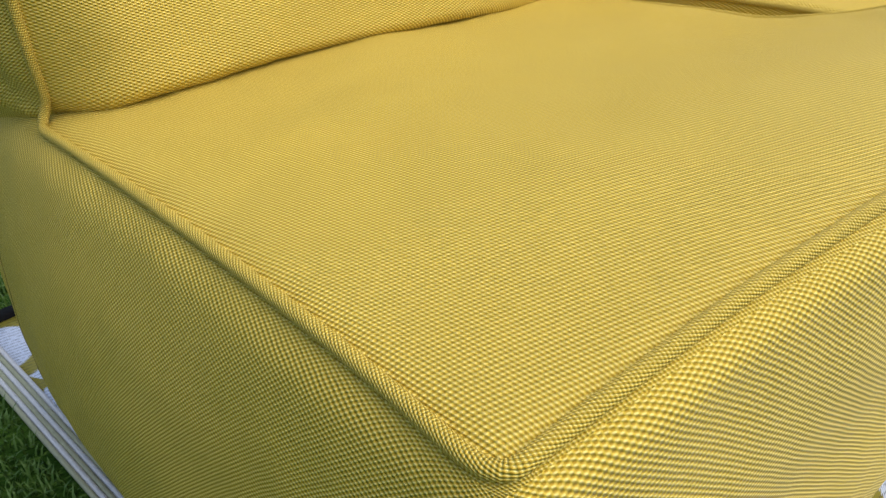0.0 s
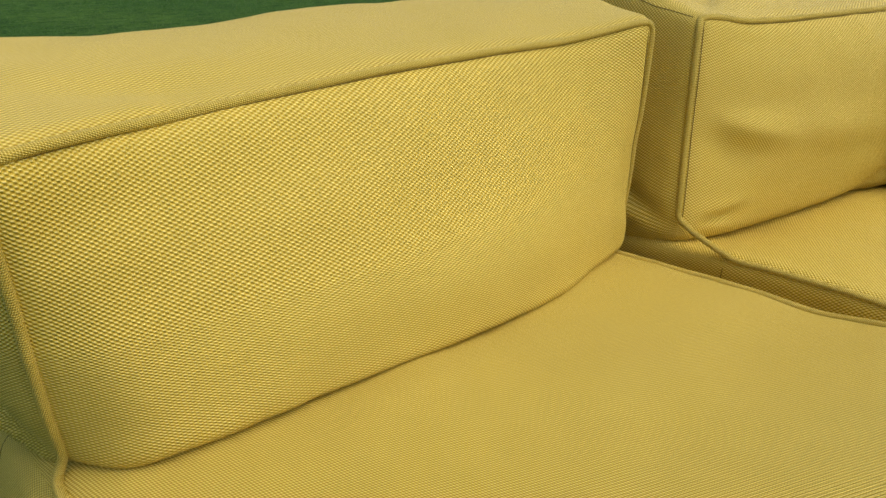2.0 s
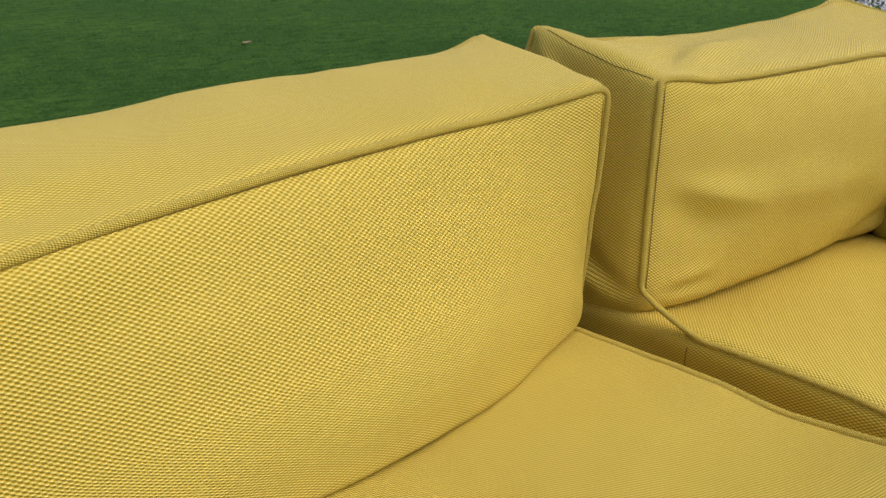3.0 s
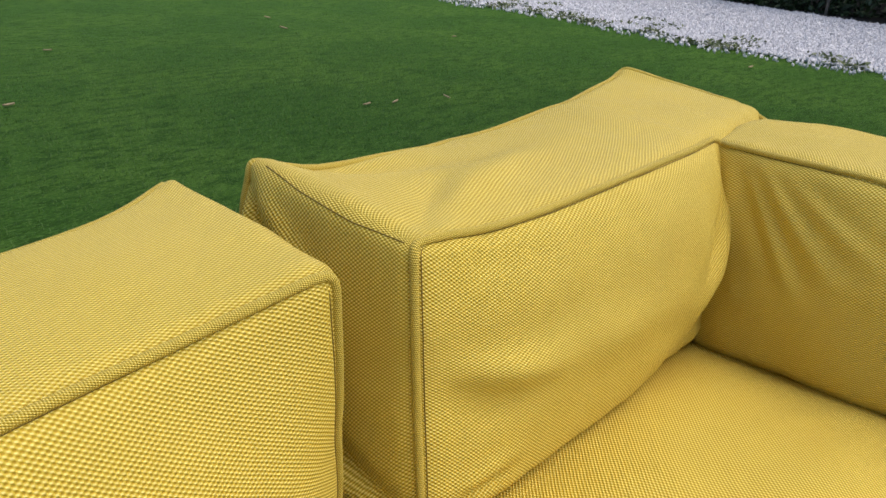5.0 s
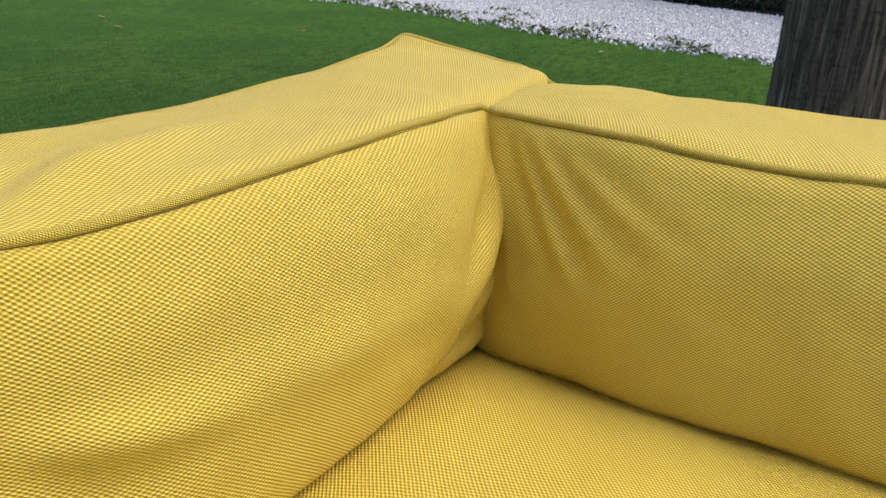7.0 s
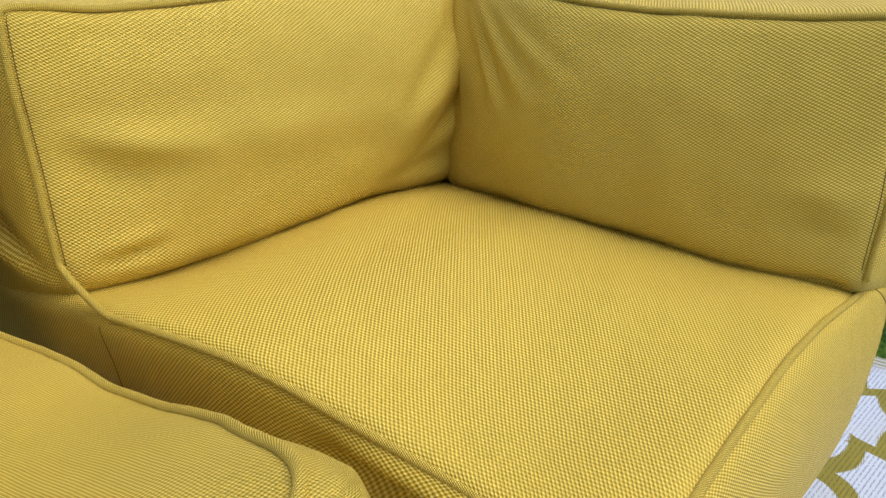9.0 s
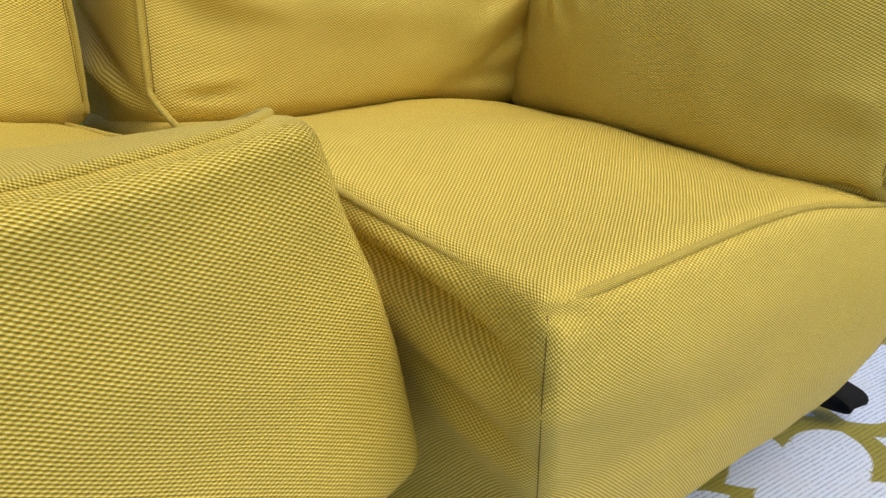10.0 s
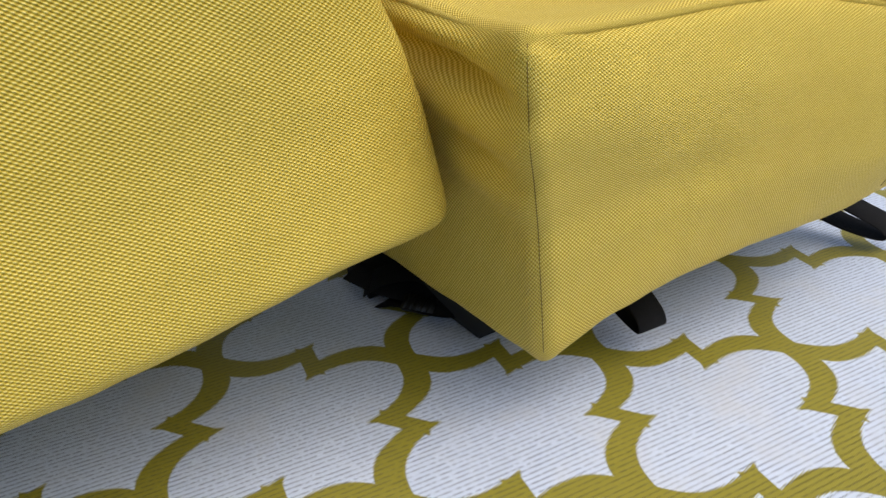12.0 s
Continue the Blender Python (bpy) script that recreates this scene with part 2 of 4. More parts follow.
class Cushion:
    """A stuffed box: eight corners, rounded edges, faces that bulge, and folds in its cover.
    Corner keys are (i, j, k): i left to right, j front to back, k bottom to top.
    edges bow: {(axis, n): [(share, point), ...]} bends the edge n along an axis through the points."""

    def __init__(self, corners, radius=0.035, bulge=None, folds=(), warp=None, rough=0.003, seed=0.0, weave=(1.0, 1.0, 1.0), turn=(0, 0, 0), rests=None, edges=None):
        self.c = {k: Vector(v) for k, v in corners.items()}
        c = self.c
        self.size = [sum(((c[self.key(ax, 1, n)] - c[self.key(ax, 0, n)]).length for n in range(4))) / 4 for ax in range(3)]
        self.rad = [min(radius / s, 0.49) for s in self.size]
        self.bulge = bulge or {}
        self.folds, self.warp, self.rough, self.seed = folds, warp, rough, seed
        self.weave, self.rests = weave, rests
        self.turn = [(math.cos(radians(a)), math.sin(radians(a))) for a in turn]
        self.bows = []
        for (ax, n), stops in (edges or {}).items():
            a, b = c[self.key(ax, 0, n)], c[self.key(ax, 1, n)]
            knots = [(0.0, Vector())] + [(t, Vector(p) - a.lerp(b, t)) for t, p in stops] + [(1.0, Vector())]
            table = []
            for i in range(81):
                t = i / 80
                k = max(j for j in range(len(knots) - 1) if knots[j][0] <= t + 1e-9)
                (t0, d0), (t1, d1) = knots[k], knots[k + 1]
                slope = [(knots[min(j + 1, len(knots) - 1)][1] - knots[max(j - 1, 0)][1]) / (knots[min(j + 1, len(knots) - 1)][0] - knots[max(j - 1, 0)][0]) for j in (k, k + 1)]
                h, f = t1 - t0, (t - t0) / (t1 - t0)
                table.append(d0 * (1 - f) ** 2 * (1 + 2 * f) + slope[0] * h * f * (1 - f) ** 2 + d1 * f * f * (3 - 2 * f) - slope[1] * h * f * f * (1 - f))
            self.bows.append((ax, n & 1, n >> 1, table))

    @staticmethod
    def key(ax, v, n):
        k = [n & 1, n >> 1]
        k.insert(ax, v)
        return tuple(k)

    def base(self, p):
        q, off = [], []
        for v, r in zip(p, self.rad):
            m = min(max(v, r), 1 - r)
            q.append(m)
            off.append((v - m) / r)
        n = math.sqrt(sum(o * o for o in off))
        if n > 1e-9:
            big = max(abs(o) for o in off)
            q = [m + o / n * r * big for m, o, r in zip(q, off, self.rad)]
        c = self.c
        P = Vector()
        for i in (0, 1):
            for j in (0, 1):
                for k in (0, 1):
                    w = (q[0] if i else 1 - q[0]) * (q[1] if j else 1 - q[1]) * (q[2] if k else 1 - q[2])
                    P += c[(i, j, k)] * w
        for ax, a, b, table in self.bows:
            o = [v for v in range(3) if v != ax]
            w = (q[o[0]] if a else 1 - q[o[0]]) * (q[o[1]] if b else 1 - q[o[1]])
            i = min(79, int(q[ax] * 80))
            P += table[i].lerp(table[i + 1], q[ax] * 80 - i) * w
        for (ax, side), amount in self.bulge.items():
            o = [a for a in range(3) if a != ax]
            w = (4 * q[o[0]] * (1 - q[o[0]])) ** 0.75 * (4 * q[o[1]] * (1 - q[o[1]])) ** 0.75
            d = max(0.0, 2 * q[ax] - 1) if side else max(0.0, 1 - 2 * q[ax])
            axis = (c[self.key(ax, 1, 0)] - c[self.key(ax, 0, 0)]).normalized()
            P += axis * (amount * w * d * (1 if side else -1))
        if self.rests:
            # the lower edge follows the cushion beneath, with a narrow gap along the front
            below, ax, gap = self.rests
            low = max(0.0, 1 - 2 * q[2])
            if low:
                zb = sum(c[(i, j, 0)].z * (q[0] if i else 1 - q[0]) * (q[1] if j else 1 - q[1]) for i in (0, 1) for j in (0, 1))
                P.z += low * (below.top_at(P.x, P.y) + lerp(gap, -0.03, min(1.0, q[ax] * 2.5)) - zb)
        if self.warp:
            P = self.warp(P, q)
        return P

    def top_at(self, x, y):
        """Height of this cushion's upper face at a place in plan."""
        c = self.c
        u = v = 0.5
        wide, deep = c[(1, 0, 1)].x - c[(0, 0, 1)].x, c[(0, 1, 1)].y - c[(0, 0, 1)].y
        for _ in range(6):
            P = self.base([u, v, 1.0])
            u = min(0.97, max(0.03, u + (x - P.x) / wide))
            v = min(0.97, max(0.03, v + (y - P.y) / deep))
        return self.base([u, v, 1.0]).z

    def place(self, p, lift=0.0):
        P = self.base(p)
        # outward direction from the box's own middle, axis by axis
        n = Vector()
        for ax in range(3):
            axis = (self.c[self.key(ax, 1, 0)] - self.c[self.key(ax, 0, 0)]).normalized()
            v = (p[ax] - 0.5) * 2
            n += axis * (v ** 9)
        if n.length > 1e-6:
            n.normalize()
        h = noise.noise(P * 9 + Vector((self.seed, 0, 0))) * self.rough + noise.noise(P * 26 + Vector((0, self.seed, 3))) * self.rough * 0.35
        for a, b, w, amp in self.folds:
            a, b = Vector(a), Vector(b)
            d = b - a
            t = max(0.0, min(1.0, (P - a).dot(d) / d.length_squared))
            off = P - a - d * t
            deep = off.dot(n)
            near = max(0.0, 1 - (deep / 0.15) ** 4)
            if near == 0.0:
                continue
            dist = (off - n * deep).length
            taper = math.sin(math.pi * (0.12 + 0.76 * t))
            h += near * amp * taper * math.exp(-(dist / w) ** 2)
        return P + n * (h + lift)

    def mesh(self, name, parent, material, label="", step=0.011):
        bm = bmesh.new()
        uvl = bm.loops.layers.uv.new("UVMap")
        seen = {}

        def ticks(ax):
            n = max(8, int(self.size[ax] / step))
            r = self.rad[ax]
            mid = [r + (1 - 2 * r) * i / n for i in range(n + 1)]
            edge = [r * i / 5 for i in range(5)]
            return edge + mid + [1 - v for v in reversed(edge)]

        tk = [ticks(ax) for ax in range(3)]

        def vert(p):
            k = tuple(round(v, 5) for v in p)
            if k not in seen:
                seen[k] = bm.verts.new(self.place(p))
            return seen[k]

        for ax in range(3):
            u, v = [a for a in range(3) if a != ax]
            for side in (0.0, 1.0):
                for i in range(len(tk[u]) - 1):
                    for j in range(len(tk[v]) - 1):
                        quad = []
                        for a, b in ((i, j), (i + 1, j), (i + 1, j + 1), (i, j + 1)):
                            p = [0, 0, 0]
                            p[ax], p[u], p[v] = side, tk[u][a], tk[v][b]
                            quad.append(p)
                        flip = (side == 1.0) == (ax == 1)
                        if flip:
                            quad.reverse()
                        f = bm.faces.new([vert(p) for p in quad])
                        ct, st = self.turn[ax]
                        for lp, p in zip(f.loops, quad):
                            a, b = p[u] * self.size[u] * self.weave[ax], p[v] * self.size[v] * self.weave[ax]
                            lp[uvl].uv = (a * ct + b * st, b * ct - a * st)
        return part(name, bm, material, parent, label)

    def edge(self, stops, n=46, lift=0.0):
        """Points along straight runs between stops on the box's faces."""
        out = []
        for a, b in zip(stops, stops[1:]):
            for i in range(n):
                out.append(self.place([lerp(x, y, i / n) for x, y in zip(a, b)], lift))
        out.append(self.place(stops[-1], lift))
        return out


def tube(name, pts, radius, material, parent, label="", sides=10, wobble=0.0, ends=True):
    pts = [Vector(p) for p in pts]
    clean = [pts[0]]
    for p in pts[1:]:
        if (p - clean[-1]).length > radius * 0.35:
            clean.append(p)
    pts = clean
    for _ in range(2):
        pts = [pts[0]] + [(a + b * 2 + c) / 4 for a, b, c in zip(pts, pts[1:], pts[2:])] + [pts[-1]]
    bm = bmesh.new()
    uvl = bm.loops.layers.uv.new("UVMap")
    rings, run = [], [0.0]
    up = Vector((0.3, 0.2, 1)).normalized()
    for i, p in enumerate(pts):
        t = (pts[min(i + 1, len(pts) - 1)] - pts[max(i - 1, 0)]).normalized()
        s = t.cross(up)
        if s.length < 0.1:
            s = t.cross(Vector((1, 0, 0)))
        s.normalize()
        up = s.cross(t)
        if i:
            run.append(run[-1] + (p - pts[i - 1]).length)
        r = radius * (1 + wobble * noise.noise(p * 40))
        rings.append([bm.verts.new(p + (s * math.cos(a) + up * math.sin(a)) * r) for a in (2 * math.pi * k / sides for k in range(sides))])
    for i in range(len(rings) - 1):
        for k in range(sides):
            k2 = (k + 1) % sides
            f = bm.faces.new((rings[i][k], rings[i][k2], rings[i + 1][k2], rings[i + 1][k]))
            c = 2 * math.pi * radius
            for lp, w in zip(f.loops, ((k * c / sides, run[i]), ((k + 1) * c / sides, run[i]), ((k + 1) * c / sides, run[i + 1]), (k * c / sides, run[i + 1]))):
                lp[uvl].uv = w
    if ends:
        bm.faces.new(list(reversed(rings[0])))
        bm.faces.new(rings[-1])
    return part(name, bm, material, parent, label)


def ribbon(name, pts, width, thick, across, material, parent, label=""):
    """A strap of webbing swept along pts; across is its width direction."""
    bm = bmesh.new()
    pts = [Vector(p) for p in pts]
    dense = []
    for i in range(len(pts) - 1):
        p0, p1, p2, p3 = pts[max(i - 1, 0)], pts[i], pts[i + 1], pts[min(i + 2, len(pts) - 1)]
        for s in range(8):
            t = s / 8
            dense.append(0.5 * ((2 * p1) + (p2 - p0) * t + (2 * p0 - 5 * p1 + 4 * p2 - p3) * t * t + (3 * p1 - p0 - 3 * p2 + p3) * t ** 3))
    dense.append(pts[-1])
    across = Vector(across).normalized()
    rings = []
    for i, p in enumerate(dense):
        t = (dense[min(i + 1, len(dense) - 1)] - dense[max(i - 1, 0)]).normalized()
        n = t.cross(across).normalized()
        a = n.cross(t).normalized() * (width / 2)
        n = n * (thick / 2)
        rings.append([bm.verts.new(p + v) for v in (a + n * 0.4, a * 0.94 + n, -a * 0.94 + n, -a + n * 0.4, -a - n * 0.4, -a * 0.94 - n, a * 0.94 - n, a - n * 0.4)])
    for r, s in zip(rings, rings[1:]):
        for k in range(8):
            bm.faces.new((r[k], r[(k + 1) % 8], s[(k + 1) % 8], s[k]))
    bm.faces.new(list(reversed(rings[0])))
    bm.faces.new(rings[-1])
    return part(name, bm, material, parent, label)


def slab(name, lo, hi, material, parent=None, bevel=0.004, label=""):
    bm = bmesh.new()
    bmesh.ops.create_cube(bm, size=1)
    for v in bm.verts:
        v.co = Vector([lerp(a, b, c + 0.5) for a, b, c in zip(lo, hi, v.co)])
    bmesh.ops.bevel(bm, geom=bm.edges[:], offset=bevel, segments=2, affect='EDGES')
    return part(name, bm, material, parent, label)


# ---- ground, rug ----
def build_lawn():
    bm = bmesh.new()
    xs = [-120, -40, -12, -5, -2, -1, 0, 1, 2, 4, 6, 9, 14, 40, 120]
    g = [[bm.verts.new((x, y, -0.012)) for y in xs] for x in xs]
    for i in range(len(xs) - 1):
        for j in range(len(xs) - 1):
            bm.faces.new((g[i][j], g[i + 1][j], g[i + 1][j + 1], g[i][j + 1]))
    ob = part("ground", bm, LAWN)
    tagged(ob, "short even green lawn with darker patches", "lawn", kind="structure")


build_lawn()
RUG_X, RUG_Y = (-0.580, 1.16), (-1.7, 1.105)


def build_rug():
    rug = thing("outdoor_rug", "white woven plastic rug with olive trellis, on the lawn", "rug")
    bm = bmesh.new()
    nx, ny = 60, 70
    top = [[bm.verts.new((lerp(*RUG_X, i / nx), lerp(*RUG_Y, j / ny), -0.0005 + 0.0022 * noise.noise(Vector((i * 0.21, j * 0.21, 0))))) for j in range(ny + 1)] for i in range(nx + 1)]
    for i in range(nx):
        for j in range(ny):
            bm.faces.new((top[i][j], top[i + 1][j], top[i + 1][j + 1], top[i][j + 1]))
    ext = bmesh.ops.extrude_face_region(bm, geom=bm.faces[:])
    for v in [e for e in ext["geom"] if isinstance(e, bmesh.types.BMVert)]:
        v.co.z = -0.008
    bmesh.ops.recalc_face_normals(bm, faces=bm.faces[:])
    part("woven_field", bm, RUG, rug)
    pale = plain_fabric("pale_border_cord", (0.74, 0.74, 0.74, 1), 0.55, 400, 0.0008)
    green = plain_fabric("sage_border_cord", (0.42, 0.43, 0.27, 1), 0.55, 400, 0.0008)
    w = 0.0062
    for k in range(6):
        d = (k + 0.6) * w
        mat = (pale, green, pale, green, pale, green)[k]
        for x in (RUG_X[0] - d, RUG_X[1] + d):
            pts = [(x + 0.0006 * noise.noise(Vector((k, j * 0.3, x))), lerp(*RUG_Y, j / 60), -0.001 + 0.001 * noise.noise(Vector((k * 3, j * 0.4, 1)))) for j in range(61)]
            tube("border_cord", pts, w * 0.52, mat, rug)
    for y0, y1 in ((RUG_Y[0] - 0.02, RUG_Y[0] + 0.004), (RUG_Y[1] - 0.004, RUG_Y[1] + 0.02)):
        slab("end_binding", (RUG_X[0] - 0.037, y0, -0.009), (RUG_X[1] + 0.037, y1, 0.0055), WEBBING, rug, 0.003, "black binding tape")
    rug.matrix_basis = pose(0, 0, 0, 0, 0, RUG_TURN)


build_rug()

# ---- sofa ----
BASE = plain_fabric("black_underside_cloth", (0.012, 0.011, 0.010, 1), 0.9, 200, 0.0006)


def box(fl, fr, bl, br, fl2, fr2, bl2, br2):
    """Corners by name: f/b front or back, l/r left or right; the second four are the upper ones."""
    return {(0, 0, 0): fl, (1, 0, 0): fr, (0, 1, 0): bl, (1, 1, 0): br, (0, 0, 1): fl2, (1, 0, 1): fr2, (0, 1, 1): bl2, (1, 1, 1): br2}


def ears(P, q):
    """Pointed rear corners of a backrest."""
    P.z += q[1] * max(0.0, q[2] - 0.5) * 2 * 0.026 * abs(2 * q[0] - 1) ** 14
    return P


def armless_module():
    sofa = thing("armless_sofa_module", "mustard yellow woven sofa module with low backrest and piped edges", "sofa module", "sofa modules on the rug")

    # the seat's front is propped up and undercut; its right edge dips towards the backrest
    seat = Cushion(box((-0.684, 0.100, 0.185), (0.046, 0.124, 0.246), (-0.672, 0.86, 0.045), (-0.03, 0.82, 0.08),
                       (-0.686, 0.096, 0.503), (-0.080, 0.080, 0.564), (-0.666, 0.85, 0.405), (-0.066, 0.82, 0.408)),
                   0.022, {(2, 1): 0.030, (1, 0): 0.020, (0, 0): 0.034, (0, 1): 0.004, (2, 0): 0.0}, rough=0.004, seed=2.0, weave=(1.45, 1.06, 1.5), turn=(0, 0, -39),
                   edges={(1, 2): [(0.14, (-0.677, 0.207, 0.492)), (0.42, (-0.675, 0.415, 0.474)), (0.70, (-0.675, 0.624, 0.447))],
                          (1, 3): [(0.14, (-0.066, 0.188, 0.531)), (0.26, (-0.053, 0.270, 0.495)), (0.38, (-0.044, 0.360, 0.467)), (0.54, (-0.044, 0.479, 0.452)), (0.71, (-0.058, 0.606, 0.440))],
                          (0, 2): [(0.20, (-0.564, 0.090, 0.518)), (0.41, (-0.444, 0.079, 0.529)), (0.81, (-0.200, 0.056, 0.553))],
                          (0, 0): [(0.44, (-0.371, 0.080, 0.210)), (0.67, (-0.206, 0.080, 0.231)), (0.81, (-0.105, 0.088, 0.246))],
                          (2, 1): [(0.36, (0.031, 0.138, 0.356)), (0.53, (0.009, 0.132, 0.409)), (0.86, (-0.050, 0.102, 0.520))]},
                   folds=[((-0.30, 0.09, 0.57), (-0.22, 0.12, 0.42), 0.012, 0.004), ((-0.24, 0.085, 0.58), (-0.17, 0.12, 0.46), 0.010, -0.004)])
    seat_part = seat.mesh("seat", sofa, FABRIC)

    back = Cushion(box((-0.661, 0.552, 0.440), (-0.030, 0.616, 0.425), (-0.70, 0.86, 0.36), (-0.08, 0.83, 0.38),
                       (-0.688, 0.500, 0.686), (-0.047, 0.592, 0.702), (-0.704, 0.748, 0.709), (-0.034, 0.798, 0.702)),
                   0.020, {(1, 0): 0.022, (2, 1): 0.010, (1, 1): 0.03, (0, 0): 0.020, (0, 1): 0.006}, warp=ears, rough=0.004, seed=7.0, rests=(seat, 1, -0.002), weave=(1.1, 1.05, 1.1),
                   edges={(0, 2): [(0.18, (-0.583, 0.546, 0.686)), (0.60, (-0.312, 0.602, 0.684)), (0.84, (-0.160, 0.612, 0.686))],
                          (0, 3): [(0.24, (-0.540, 0.738, 0.699)), (0.53, (-0.352, 0.742, 0.708)), (0.80, (-0.175, 0.754, 0.708))],
                          (0, 0): [(0.10, (-0.611, 0.500, 0.440)), (0.40, (-0.410, 0.490, 0.435)), (0.72, (-0.221, 0.520, 0.430)), (0.90, (-0.096, 0.566, 0.430))]},
                   folds=[((-0.60, 0.60, 0.50), (-0.15, 0.57, 0.52), 0.05, 0.010), ((-0.66, 0.62, 0.62), (-0.45, 0.59, 0.625), 0.022, -0.008),
                          ((-0.62, 0.61, 0.44), (-0.20, 0.585, 0.46), 0.03, -0.006), ((-0.66, 0.545, 0.462), (-0.52, 0.515, 0.478), 0.012, -0.007),
                          ((-0.66, 0.545, 0.475), (-0.54, 0.515, 0.500), 0.012, 0.006), ((-0.68, 0.56, 0.47), (-0.71, 0.72, 0.56), 0.014, -0.010), ((-0.68, 0.56, 0.46), (-0.71, 0.74, 0.51), 0.014, 0.010),
                          ((-0.05, 0.62, 0.46), (-0.05, 0.76, 0.53), 0.013, -0.009), ((-0.05, 0.62, 0.45), (-0.05, 0.78, 0.49), 0.013, 0.008), ((-0.12, 0.60, 0.50), (-0.06, 0.60, 0.46), 0.015, 0.005)])
    back_part = back.mesh("backrest", sofa, FABRIC)
    r = 0.0036
    tube("seat_piping", back.edge([(0.006, 0, 0.9), (0.006, 0, 0.06)], lift=0.0015) + seat.edge([(0.010, 0.60, 1), (0.010, 0.02, 1)], lift=0.0015)
         + seat.edge([(0.012, 0.012, 1), (0.30, 0.014, 1), (0.62, 0.018, 1)], lift=0.0012)[1:] + seat.edge([(0.62, 0.018, 1), (0.92, 0.022, 1)], lift=0.0002)[1:]
         + [seat.place((0.92 + 0.058 * math.sin(a), 0.066 - 0.044 * math.cos(a), 1), lerp(0.0002, 0.0010, a / 1.57)) for a in (0.157 * i for i in range(1, 11))]
         + seat.edge([(0.980, 0.075, 1), (0.988, 0.16, 1), (0.986, 0.72, 1)], lift=0.0014), r, CORD, seat_part, wobble=0.05)
    tube("backrest_piping", back.edge([(0.006, 0, 0.9), (0.006, 0, 1), (0.992, 0, 1), (0.992, 0, 0.02)], lift=0.0015), r, CORD, back_part, wobble=0.05)
    # thin dark tube that stands in for the shaded groove beside the piping
    tube("groove_shade", back.edge([(0.016, 0, 0.982), (0.980, 0, 0.982), (0.982, 0, 0.08)], lift=0.0002), 0.0005, THREAD_AND_SHADE, back_part, sides=6)
    tube("rear_piping", back.edge([(0, 1, 1), (1, 1, 1), (1, 1, 0.1)]), r, CORD, back_part, wobble=0.05)
    tube("side_seam", seat.edge([(0, 0.73, 1), (0, 0.78, 0.6), (0, 0.78, 0.1)]), 0.0005, THREAD_AND_SHADE, seat_part, sides=6)
    slab("support_block", (-0.58, 0.70, -0.001), (-0.10, 0.82, 0.10), BASE, sofa)
    return sofa


